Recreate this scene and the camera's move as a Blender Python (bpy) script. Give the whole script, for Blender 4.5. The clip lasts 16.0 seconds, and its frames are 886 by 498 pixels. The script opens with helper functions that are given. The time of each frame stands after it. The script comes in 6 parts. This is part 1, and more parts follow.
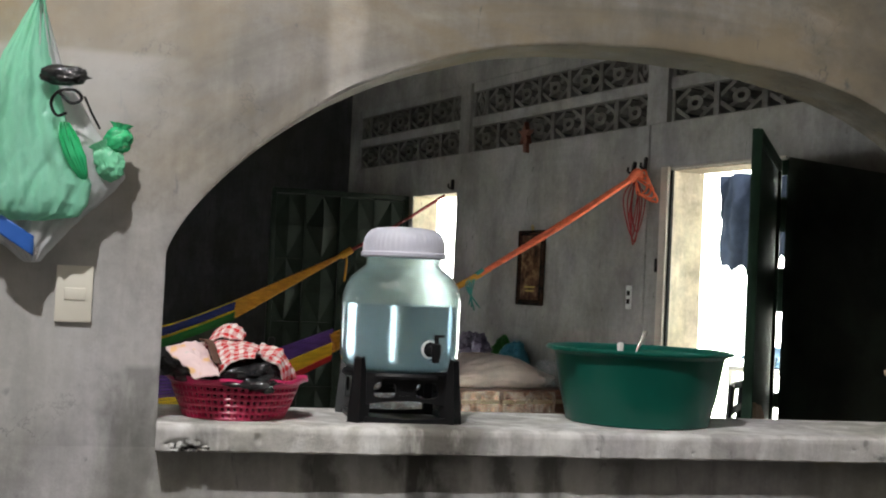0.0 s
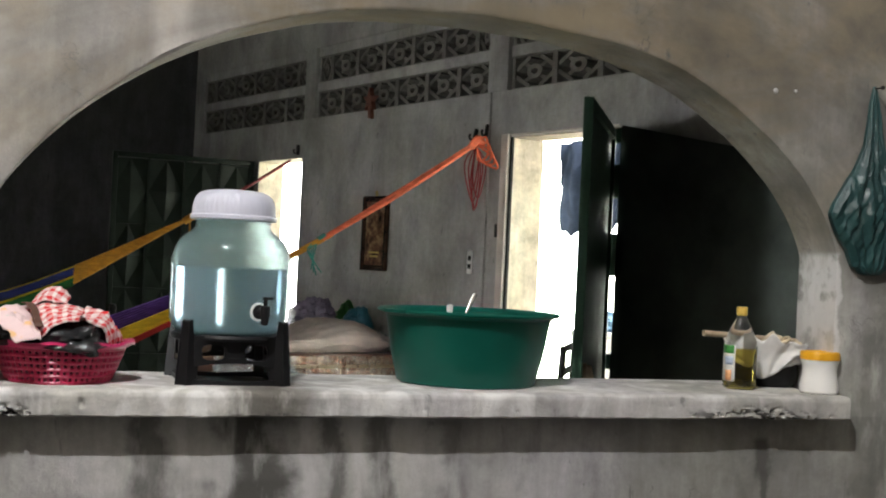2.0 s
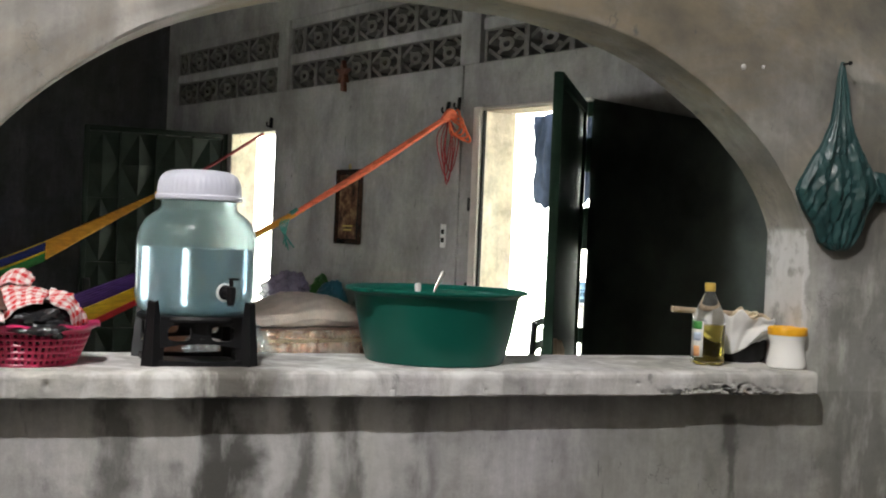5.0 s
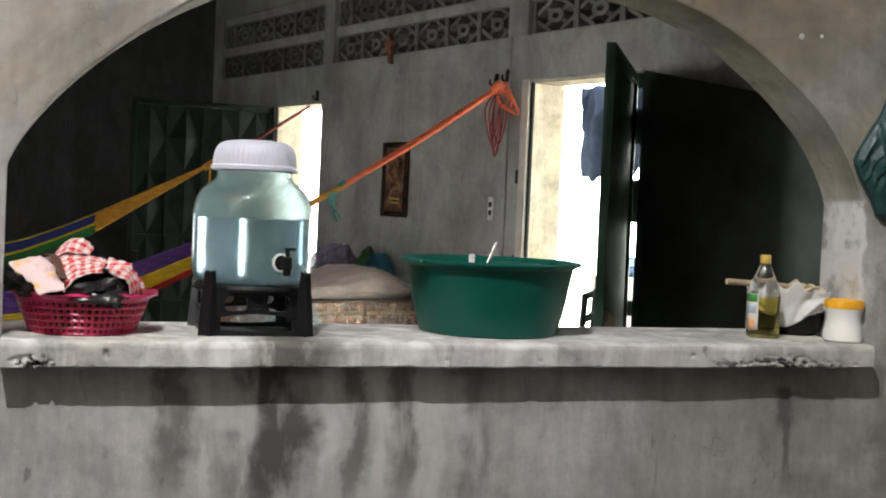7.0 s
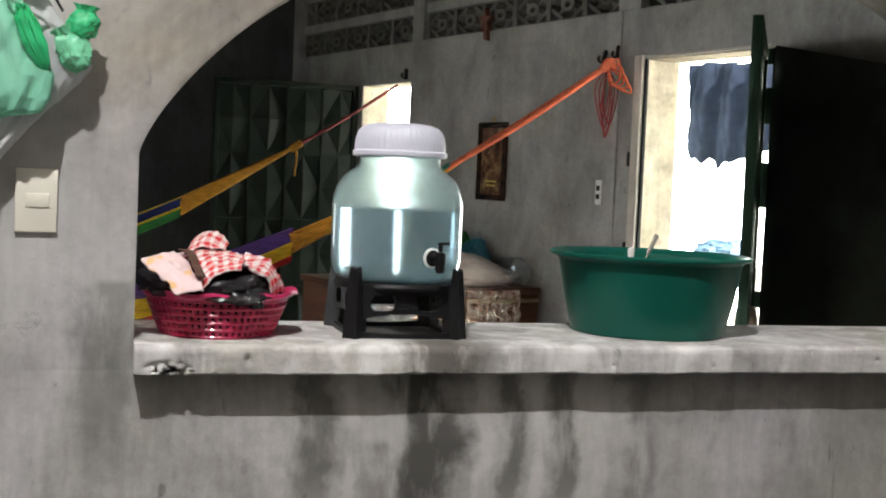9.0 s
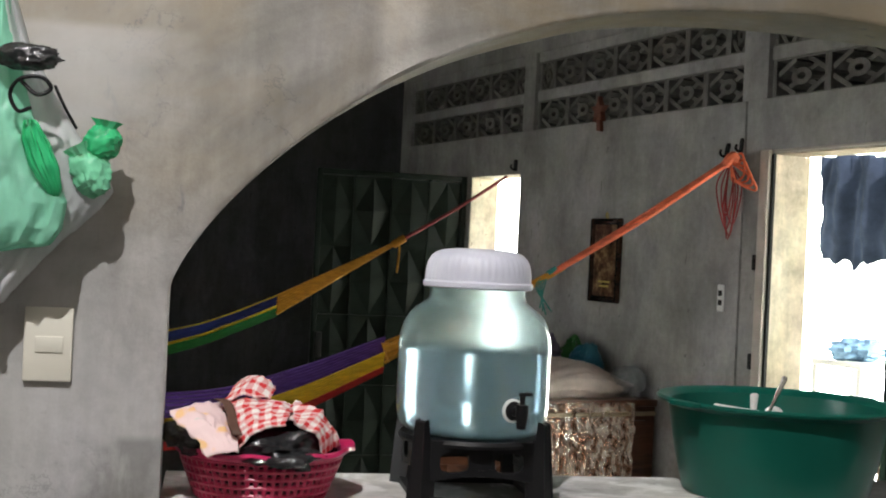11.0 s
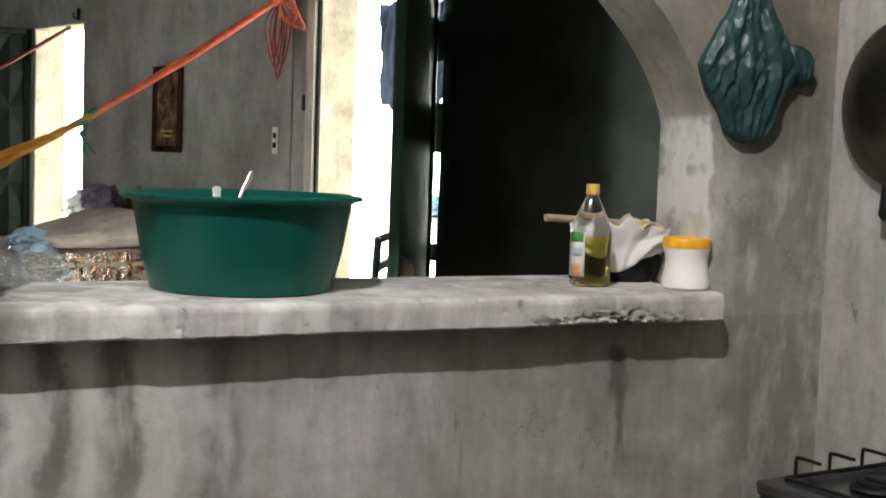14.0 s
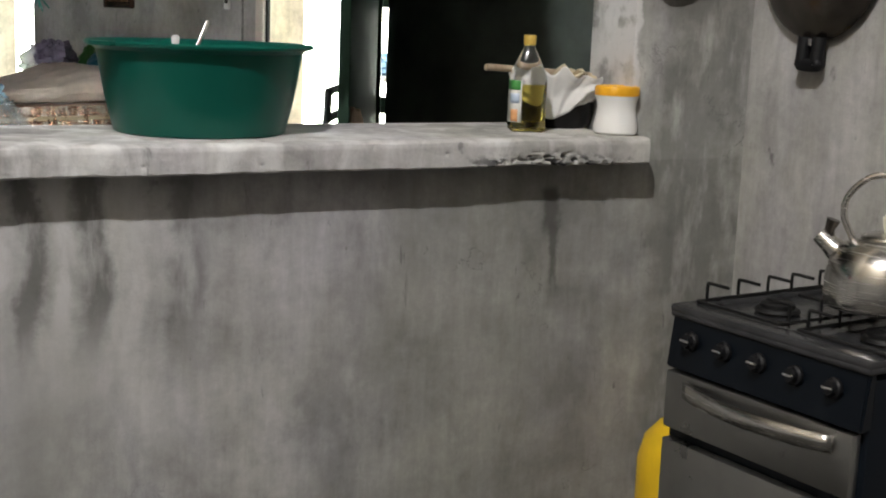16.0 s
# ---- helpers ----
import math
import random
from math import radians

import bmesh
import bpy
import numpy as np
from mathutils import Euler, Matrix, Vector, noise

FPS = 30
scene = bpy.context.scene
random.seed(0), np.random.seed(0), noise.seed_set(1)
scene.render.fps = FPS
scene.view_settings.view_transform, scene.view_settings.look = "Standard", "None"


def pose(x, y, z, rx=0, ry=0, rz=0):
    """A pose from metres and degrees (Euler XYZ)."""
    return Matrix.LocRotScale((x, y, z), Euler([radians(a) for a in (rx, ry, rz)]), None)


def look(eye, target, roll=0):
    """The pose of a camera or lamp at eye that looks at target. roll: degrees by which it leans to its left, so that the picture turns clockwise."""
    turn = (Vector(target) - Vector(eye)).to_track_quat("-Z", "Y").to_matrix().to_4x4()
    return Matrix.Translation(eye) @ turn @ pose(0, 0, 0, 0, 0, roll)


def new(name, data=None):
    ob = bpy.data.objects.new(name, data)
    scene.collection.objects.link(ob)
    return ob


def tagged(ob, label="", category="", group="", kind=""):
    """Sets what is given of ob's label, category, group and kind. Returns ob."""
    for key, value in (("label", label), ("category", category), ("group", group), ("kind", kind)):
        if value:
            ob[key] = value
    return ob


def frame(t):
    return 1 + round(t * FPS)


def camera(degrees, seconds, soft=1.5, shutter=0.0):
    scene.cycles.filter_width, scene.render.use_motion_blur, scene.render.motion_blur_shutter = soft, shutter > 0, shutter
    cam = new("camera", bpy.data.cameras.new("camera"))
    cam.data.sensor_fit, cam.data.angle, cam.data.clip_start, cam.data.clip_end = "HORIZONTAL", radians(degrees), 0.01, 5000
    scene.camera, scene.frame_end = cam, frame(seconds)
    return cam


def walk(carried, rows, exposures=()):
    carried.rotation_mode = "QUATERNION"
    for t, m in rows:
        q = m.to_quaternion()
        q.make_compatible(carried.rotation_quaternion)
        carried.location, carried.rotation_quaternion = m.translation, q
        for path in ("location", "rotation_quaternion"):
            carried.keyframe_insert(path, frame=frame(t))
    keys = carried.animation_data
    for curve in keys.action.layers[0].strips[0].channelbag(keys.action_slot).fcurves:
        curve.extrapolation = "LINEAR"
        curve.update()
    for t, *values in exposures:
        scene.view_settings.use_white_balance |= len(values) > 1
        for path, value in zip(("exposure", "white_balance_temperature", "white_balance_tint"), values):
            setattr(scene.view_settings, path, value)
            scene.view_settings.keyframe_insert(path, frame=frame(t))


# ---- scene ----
cam = camera(38.4, 16.0, soft=2.0)
PATH = [
    (0, (-0.026, -2.805, 1.492), (0.418, -0.855, 1.551), 2.7),
    (0.5, (0.025, -2.824, 1.49), (0.555, -0.896, 1.532), 2.7),
    (1, (0.011, -2.856, 1.521), (0.609, -0.948, 1.547), 2.7),
    (1.5, (0.014, -2.841, 1.5), (0.651, -0.945, 1.522), 2.6),
    (2, (0.026, -2.849, 1.483), (0.689, -0.962, 1.502), 2.7),
    (2.5, (0.023, -2.851, 1.481), (0.697, -0.969, 1.49), 2.6),
    (3, (0.039, -2.846, 1.481), (0.716, -0.964, 1.483), 2.6),
    (3.5, (0.058, -2.859, 1.506), (0.737, -0.978, 1.503), 2.6),
    (6, (0.053, -2.849, 1.513), (0.754, -0.977, 1.457), 2.4),
    (6.5, (0.052, -2.849, 1.523), (0.725, -0.967, 1.455), 2.6),
    (7, (0.023, -2.836, 1.499), (0.661, -0.941, 1.427), 2.5),
    (7.5, (0.049, -2.821, 1.495), (0.661, -0.919, 1.421), 2.6),
    (8, (-0.014, -2.715, 1.48), (0.585, -0.809, 1.396), 2.6),
    (8.5, (-0.101, -2.592, 1.495), (0.491, -0.685, 1.395), 2.5),
    (8.7, (-0.124, -2.56, 1.501), (0.46, -0.65, 1.39), 2.5),
    (10.8, (-0.01, -2.143, 1.61), (0.373, -0.18, 1.593), 2.6),
    (11, (0.054, -2.136, 1.621), (0.424, -0.171, 1.623), 2.7),
    (11.5, (0.18, -2.136, 1.64), (0.559, -0.173, 1.714), 2.7),
    (12, (0.318, -2.137, 1.598), (0.740, -0.186, 1.735), 2.5),
    (12.5, (0.397, -2.156, 1.525), (0.951, -0.241, 1.677), 2.5),
    (13, (0.403, -2.159, 1.455), (1.132, -0.299, 1.552), 2.3),
    (13.5, (0.404, -2.181, 1.453), (1.234, -0.362, 1.42), 2.1),
    (14, (0.4, -2.191, 1.45), (1.303, -0.413, 1.302), 2.0),
    (14.5, (0.387, -2.186, 1.442), (1.344, -0.44, 1.254), 2.1),
    (15, (0.36, -2.164, 1.422), (1.349, -0.44, 1.201), 2.2),
    (15.5, (0.348, -2.204, 1.405), (1.342, -0.49, 1.132), 2.2),
    (16, (0.323, -2.38, 1.43), (1.285, -0.663, 1.072), 2.2),
]
walk(cam, [(t, look(eye, target, roll)) for t, eye, target, roll in PATH],
     exposures=[(0, -0.12), (0.5, -0.17), (1.2, 0.0), (3.5, 0.1), (8.5, 0.2), (11, -0.02), (12, -0.04), (12.5, 0.08), (13.5, 0.26), (14, 0.24), (14.5, 0.12), (16, 0.1)])
cam.data.dof.use_dof = False

# ---- light ----
world = bpy.data.worlds.new("world")
scene.world = world
world.use_nodes = True
wn = world.node_tree.nodes
sky = wn.new("ShaderNodeTexSky")
sky.sky_type, sky.sun_disc = "NISHITA", False
sky.sun_elevation, sky.sun_rotation = radians(37), radians(170)
world.node_tree.links.new(sky.outputs[0], wn["Background"].inputs[0])
wn["Background"].inputs[1].default_value = 0.12
sun = new("sun", bpy.data.lights.new("sun", "SUN"))
sun.data.energy, sun.data.angle, sun.data.color = 4.0, radians(0.5), (1.0, 0.95, 0.86)
sun.matrix_world = look((1.4, -8.0, 6.15), (0.0, 0.0, 0.0))
bulb_light = new("bulb_light", bpy.data.lights.new("bulb_light", "POINT"))
bulb_light.data.energy, bulb_light.data.color = 660.0, (1.0, 0.985, 0.975)
bulb_light.data.shadow_soft_size = 0.035
bulb_light.location = (-0.7, -2.65, 4.8)


# ---- helpers of this scene ----
def nodes_of(name):
    m = bpy.data.materials.new(name)
    m.use_nodes = True
    nt = m.node_tree
    return m, nt, nt.nodes["Principled BSDF"]


def noise_ramp(nt, scale, stops, detail=6.0, rough=0.6, coords="Object", stretch=(1, 1, 1), dist=0.0):
    tc = nt.nodes.new("ShaderNodeTexCoord")
    mp = nt.nodes.new("ShaderNodeMapping")
    mp.inputs["Scale"].default_value = stretch
    nz = nt.nodes.new("ShaderNodeTexNoise")
    nz.inputs["Scale"].default_value, nz.inputs["Detail"].default_value = scale, detail
    nz.inputs["Roughness"].default_value, nz.inputs["Distortion"].default_value = rough, dist
    nt.links.new(tc.outputs[coords], mp.inputs[0])
    nt.links.new(mp.outputs[0], nz.inputs["Vector"])
    rp = nt.nodes.new("ShaderNodeValToRGB")
    el = rp.color_ramp.elements
    while len(el) < len(stops):
        el.new(0.5)
    for e, (p, c) in zip(el, stops):
        e.position, e.color = p, (*c, 1)
    nt.links.new(nz.outputs["Fac"], rp.inputs[0])
    return rp.outputs[0], nz.outputs["Fac"]


def mix(nt, fac, a, b, blend="MIX"):
    mx = nt.nodes.new("ShaderNodeMix")
    mx.data_type, mx.blend_type = "RGBA", blend
    for sock, v in ((mx.inputs[0], fac), (mx.inputs[6], a), (mx.inputs[7], b)):
        if hasattr(v, "links"):
            nt.links.new(v, sock)
        else:
            sock.default_value = v if not isinstance(v, tuple) else (*v, 1)
    return mx.outputs[2]


def bump(nt, bsdf, height, strength=0.3, distance=0.01):
    b = nt.nodes.new("ShaderNodeBump")
    b.inputs["Strength"].default_value, b.inputs["Distance"].default_value = strength, distance
    nt.links.new(height, b.inputs["Height"])
    nt.links.new(b.outputs[0], bsdf.inputs["Normal"])


def mat(name, color, rough=0.5, metal=0.0, var=0.15, scale=8.0, bump_s=0.1, bump_scale=60.0, alpha=1.0, trans=0.0, ior=1.45, coat=0.0, sub=0.0):
    """A plain material with colour variation at two scales and a fine relief."""
    m, nt, b = nodes_of(name)
    lo = tuple(max(0.0, c * (1 - var)) for c in color)
    hi = tuple(min(1.0, c * (1 + var)) for c in color)
    col, _ = noise_ramp(nt, scale, [(0.3, lo), (0.7, hi)])
    nt.links.new(col, b.inputs["Base Color"])
    _, f = noise_ramp(nt, bump_scale, [(0.3, (0, 0, 0)), (0.7, (1, 1, 1))])
    if bump_s:
        bump(nt, b, f, bump_s, 0.002)
    b.inputs["Roughness"].default_value, b.inputs["Metallic"].default_value = rough, metal
    b.inputs["Transmission Weight"].default_value, b.inputs["IOR"].default_value = trans, ior
    b.inputs["Coat Weight"].default_value = coat
    b.inputs["Alpha"].default_value = alpha
    if sub:
        b.inputs["Subsurface Weight"].default_value = sub
        b.inputs["Subsurface Radius"].default_value = (0.02, 0.02, 0.02)
    return m


def mesh_of(name, bm, material, smooth=True):
    me = bpy.data.meshes.new(name)
    bmesh.ops.recalc_face_normals(bm, faces=bm.faces)
    bm.to_mesh(me)
    bm.free()
    for mm in material if isinstance(material, (list, tuple)) else (material,):
        me.materials.append(mm)
    if smooth:
        for p in me.polygons:
            p.use_smooth = True
        me.set_sharp_from_angle(angle=radians(40))
    return me


def thing(name, label, category, at=(0, 0, 0), rz=0.0, group="", kind=""):
    ob = new(name)
    ob.empty_display_size = 0.05
    ob.matrix_basis = pose(*at, 0, 0, rz)
    return tagged(ob, label, category, group, kind)


def part(name, bm, material, parent=None, label="", smooth=True):
    ob = new(name, mesh_of(name, bm, material, smooth))
    if parent is not None:
        ob.parent = parent
    if label:
        tagged(ob, label)
    return ob


def box(bm, x0, x1, y0, y1, z0, z1, bevel=0.0, segs=2, m=None):
    r = bmesh.ops.create_cube(bm, size=1.0)
    vs = r["verts"]
    for v in vs:
        v.co = Vector((x0 + (v.co.x + 0.5) * (x1 - x0), y0 + (v.co.y + 0.5) * (y1 - y0), z0 + (v.co.z + 0.5) * (z1 - z0)))
    if m is not None:
        bmesh.ops.transform(bm, matrix=m, verts=vs)
    if bevel:
        es = list({e for v in vs for e in v.link_edges})
        bmesh.ops.bevel(bm, geom=es, offset=bevel, segments=segs, affect="EDGES", profile=0.5)
    return vs


def lathe(bm, profile, segs=48, m=None, mat_index=0):
    """Turns (radius, height) pairs round the z axis; a radius of 0 closes an end."""
    rings, made = [], []
    for r, z in profile:
        if r <= 1e-6:
            ring = [bm.verts.new((0, 0, z))]
        else:
            ring = [bm.verts.new((r * math.cos(2 * math.pi * k / segs), r * math.sin(2 * math.pi * k / segs), z)) for k in range(segs)]
        rings.append(ring)
        made += ring
    for a, b in zip(rings, rings[1:]):
        for k in range(segs):
            j = (k + 1) % segs
            q = [a[k % len(a)], a[j % len(a)], b[j % len(b)], b[k % len(b)]]
            q = list(dict.fromkeys(q))
            if len(q) > 2:
                f = bm.faces.new(q)
                f.material_index = mat_index
    if m is not None:
        bmesh.ops.transform(bm, matrix=m, verts=made)
    return made


def tube(bm, points, radius, segs=8, m=None, caps=True):
    """A round rod along points; radius is one number or one a point."""
    pts = [Vector(p) for p in points]
    rad = radius if isinstance(radius, (list, tuple)) else [radius] * len(pts)
    up, rings, made = None, [], []
    for i, p in enumerate(pts):
        d = (pts[min(i + 1, len(pts) - 1)] - pts[max(i - 1, 0)]).normalized()
        if up is None:
            up = Vector((0, 0, 1)) if abs(d.z) < 0.9 else Vector((1, 0, 0))
        side = d.cross(up).normalized()
        up = side.cross(d).normalized()
        ring = [bm.verts.new(p + rad[i] * (math.cos(a) * side + math.sin(a) * up)) for a in (2 * math.pi * k / segs for k in range(segs))]
        rings.append(ring)
        made += ring
    for a, b in zip(rings, rings[1:]):
        for k in range(segs):
            bm.faces.new((a[k], a[(k + 1) % segs], b[(k + 1) % segs], b[k]))
    if caps:
        bm.faces.new(rings[0][::-1])
        bm.faces.new(rings[-1])
    if m is not None:
        bmesh.ops.transform(bm, matrix=m, verts=made)
    return made


def curve_pts(ctrl, n=8):
    """Catmull-Rom through control points."""
    c = [Vector(p) for p in ctrl]
    c = [2 * c[0] - c[1]] + c + [2 * c[-1] - c[-2]]
    out = []
    for i in range(1, len(c) - 2):
        for k in range(n):
            t = k / n
            p0, p1, p2, p3 = c[i - 1], c[i], c[i + 1], c[i + 2]
            out.append(0.5 * (2 * p1 + (p2 - p0) * t + (2 * p0 - 5 * p1 + 4 * p2 - p3) * t * t + (3 * p1 - p0 - 3 * p2 + p3) * t ** 3))
    out.append(c[-2])
    return out


def prism(bm, outline, axis_from, axis_to, m=None):
    """Extrudes a closed (x, z) outline along y."""
    a = [bm.verts.new((x, axis_from, z)) for x, z in outline]
    b = [bm.verts.new((x, axis_to, z)) for x, z in outline]
    n = len(outline)
    for k in range(n):
        bm.faces.new((a[k], a[(k + 1) % n], b[(k + 1) % n], b[k]))
    bm.faces.new(a)
    bm.faces.new(b[::-1])
    if m is not None:
        bmesh.ops.transform(bm, matrix=m, verts=a + b)
    return a + b


def grid(bm, nu, nv, fn):
    """A sheet from a function of u and v in 0..1."""
    g = [[bm.verts.new(fn(i / nu, j / nv)) for j in range(nv + 1)] for i in range(nu + 1)]
    for i in range(nu):
        for j in range(nv):
            bm.faces.new((g[i][j], g[i + 1][j], g[i + 1][j + 1], g[i][j + 1]))
    return [v for r in g for v in r]


def closed_blob(bm, nu, nv, fn):
    """A closed skin: fn(angle 0..1, height 0..1) gives a place; the ends are pinched shut."""
    g = [[bm.verts.new(fn(i / nu, j / nv)) for i in range(nu)] for j in range(nv + 1)]
    for j in range(nv):
        for i in range(nu):
            bm.faces.new((g[j][i], g[j][(i + 1) % nu], g[j + 1][(i + 1) % nu], g[j + 1][i]))
    bm.faces.new(g[0][::-1])
    bm.faces.new(g[-1])


def fbm(p, s=1.0, seed=0.0):
    return noise.fractal(Vector((p[0] * s + seed, p[1] * s - seed * 0.7, p[2] * s + seed * 1.3)), 0.9, 2.1, 4)


# ---- materials ----
def concrete(name, base, stain_and_shade, rough=0.85, streak=0.5, scale=1.7, drips_and_falloff=(), smears=0.0, warm=0.0, blotch=0.6, chips=(), sweep=None, cracks=0.0, brushing=0.85):
    """Trowelled cement render: cloudy grey, brushed streaks, damp runs, dark specks and pale lime.
    Runs and falloff: (centre x, half width, top z, length, strength) of damp runs and of painted light falloff."""
    m, nt, b = nodes_of(name)

    def scaled(sock, k):
        f = nt.nodes.new("ShaderNodeMath")
        f.operation, f.inputs[1].default_value = "MULTIPLY", k
        nt.links.new(sock, f.inputs[0])
        return f.outputs[0]

    def ranged(sock, a0, a1, b0, b1):
        r = nt.nodes.new("ShaderNodeMapRange")
        r.interpolation_type = "SMOOTHSTEP"
        for k, v in enumerate((a0, a1, b0, b1)):
            r.inputs[k + 1].default_value = v
        nt.links.new(sock, r.inputs[0])
        return r.outputs[0]

    def both(p, q, op="MULTIPLY"):
        f = nt.nodes.new("ShaderNodeMath")
        f.operation = op
        nt.links.new(p, f.inputs[0])
        nt.links.new(q, f.inputs[1])
        return f.outputs[0]

    dark, pale = tuple(c * 0.6 for c in base), tuple(min(0.75, c * 1.35) for c in base)
    lo, hi = tuple(c * 0.72 for c in base), tuple(min(1, c * 1.22) for c in base)
    cloud, cf = noise_ramp(nt, scale * 1.6, [(0.34, lo), (0.5, base), (0.64, hi)], 8, 0.62, dist=0.35)
    big, _ = noise_ramp(nt, 0.75, [(0.32, (0.74, 0.74, 0.75)), (0.66, (1.1, 1.09, 1.06))], 4, 0.55, dist=0.5)
    col = mix(nt, 0.85, cloud, big, "MULTIPLY")
    # trowel smudges, dark and pale
    smudge, _ = noise_ramp(nt, 6.0, [(0.53, (0, 0, 0)), (0.64, (1, 1, 1))], 7, 0.6, stretch=(1, 1, 0.5), dist=0.3)
    col = mix(nt, scaled(smudge, blotch), col, dark)
    wash, _ = noise_ramp(nt, 3.6, [(0.52, (0, 0, 0)), (0.62, (1, 1, 1))], 8, 0.6, stretch=(1, 1, 0.45), dist=0.3)
    col = mix(nt, scaled(wash, blotch * 0.9), col, pale)
    fine, ff = noise_ramp(nt, 38, [(0.34, (0.7, 0.7, 0.7)), (0.66, (1.2, 1.19, 1.18))], 9, 0.72)
    col = mix(nt, 0.42, col, fine, "MULTIPLY")
    brush, bf = noise_ramp(nt, 24, [(0.3, (0.84, 0.84, 0.83)), (0.7, (1.11, 1.11, 1.12))], 6, 0.65, stretch=(1.3, 1.3, 0.16), dist=0.25)
    col = mix(nt, brushing, col, brush, "MULTIPLY")
    # olive damp and cool lime patches
    olive, _ = noise_ramp(nt, 1.9, [(0.42, (1, 1, 1)), (0.62, (0.93, 0.94, 0.87))], 7, 0.62, stretch=(1, 1, 0.6), dist=0.6)
    col = mix(nt, 0.9, col, olive, "MULTIPLY")
    cool, _ = noise_ramp(nt, 2.7, [(0.45, (1, 1, 1)), (0.65, (1.04, 1.035, 1.1))], 6, 0.6, stretch=(1.2, 1.2, 0.5), dist=0.4)
    col = mix(nt, 0.9, col, cool, "MULTIPLY")
    if sweep:
        # trowel strokes that follow the curve of the arch
        cx, cz, ax, az = sweep
        tc = nt.nodes.new("ShaderNodeTexCoord")
        mp = nt.nodes.new("ShaderNodeMapping")
        mp.inputs["Location"].default_value = (-cx / ax, 0, -cz / az)
        mp.inputs["Scale"].default_value = (1 / ax, 0, 1 / az)
        nt.links.new(tc.outputs["Object"], mp.inputs[0])
        ln = nt.nodes.new("ShaderNodeVectorMath")
        ln.operation = "LENGTH"
        nt.links.new(mp.outputs[0], ln.inputs[0])
        sp = nt.nodes.new("ShaderNodeSeparateXYZ")
        nt.links.new(mp.outputs[0], sp.inputs[0])
        ang = both(sp.outputs[0], sp.outputs[2], "ARCTAN2")
        cb = nt.nodes.new("ShaderNodeCombineXYZ")
        nt.links.new(scaled(ln.outputs["Value"], 9.0), cb.inputs[0])
        nt.links.new(scaled(ang, 1.7), cb.inputs[1])
        nz = nt.nodes.new("ShaderNodeTexNoise")
        nz.inputs["Scale"].default_value, nz.inputs["Detail"].default_value, nz.inputs["Distortion"].default_value = 1.0, 5.0, 0.9
        nt.links.new(cb.outputs[0], nz.inputs["Vector"])
        rp = nt.nodes.new("ShaderNodeValToRGB")
        for e, (p, c) in zip(rp.color_ramp.elements, ((0.34, (0.66, 0.63, 0.57, 1)), (0.66, (1.16, 1.13, 1.07, 1)))):
            e.position, e.color = p, c
        nt.links.new(nz.outputs["Fac"], rp.inputs[0])
        near = both(ranged(ln.outputs["Value"], 1.75, 2.5, 0.85, 0.3), ranged(sp.outputs[2], -0.3, 0.25, 0, 1))
        col = mix(nt, near, col, mix(nt, 1.0, col, rp.outputs[0], "MULTIPLY"))
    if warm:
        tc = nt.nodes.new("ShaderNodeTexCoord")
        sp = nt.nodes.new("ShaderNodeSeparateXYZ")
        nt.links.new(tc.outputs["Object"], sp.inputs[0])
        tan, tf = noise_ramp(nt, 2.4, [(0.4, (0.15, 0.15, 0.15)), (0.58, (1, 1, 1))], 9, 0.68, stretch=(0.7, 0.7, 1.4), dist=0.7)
        # Tan tone, stronger towards the top of the wall.
        tan_fac = both(scaled(tan, warm), ranged(sp.outputs[2], 1.4, 2.1, 0.04, 1.0))
        col = mix(nt, tan_fac, col, (base[0] * 0.86, base[1] * 0.7, base[2] * 0.46))
    runs, rf = noise_ramp(nt, 2.6, [(0.5, (0, 0, 0)), (0.68, (1, 1, 1))], 5, 0.6, stretch=(1.6, 1.6, 0.4), dist=0.2)
    col = mix(nt, scaled(runs, streak), col, stain_and_shade)
    spots, sf = noise_ramp(nt, 24, [(0.68, (0, 0, 0)), (0.75, (1, 1, 1))], 3, 0.55, stretch=(1, 1, 0.6))
    col = mix(nt, scaled(spots, 0.8), col, tuple(c * 0.35 for c in base))
    nicks, nf = noise_ramp(nt, 13, [(0.655, (0, 0, 0)), (0.72, (1, 1, 1))], 5, 0.65, stretch=(1.9, 1.9, 0.4), dist=0.4)
    col = mix(nt, scaled(nicks, 0.75), col, tuple(c * 0.4 for c in base))
    if cracks:
        _, cn = noise_ramp(nt, 2.3, [(0, (0, 0, 0)), (1, (1, 1, 1))], 7, 0.62, dist=0.5)
        off = nt.nodes.new("ShaderNodeMath")
        off.operation, off.inputs[1].default_value = "SUBTRACT", 0.47
        nt.links.new(cn, off.inputs[0])
        ab = nt.nodes.new("ShaderNodeMath")
        ab.operation = "ABSOLUTE"
        nt.links.new(off.outputs[0], ab.inputs[0])
        where, _ = noise_ramp(nt, 1.7, [(0.53, (0, 0, 0)), (0.6, (1, 1, 1))], 3, 0.5, stretch=(1, 1, 1.1))
        col = mix(nt, scaled(both(ranged(ab.outputs[0], 0.0008, 0.0045, 1, 0), where), cracks), col, tuple(c * 0.35 for c in base))
    if smears:
        lime, lf = noise_ramp(nt, 9, [(0.5, (0, 0, 0)), (0.66, (1, 1, 1))], 4, 0.55, stretch=(1.3, 1.3, 0.5), dist=0.6)
        col = mix(nt, scaled(lime, smears), col, tuple(min(0.85, c * 1.45) for c in base))
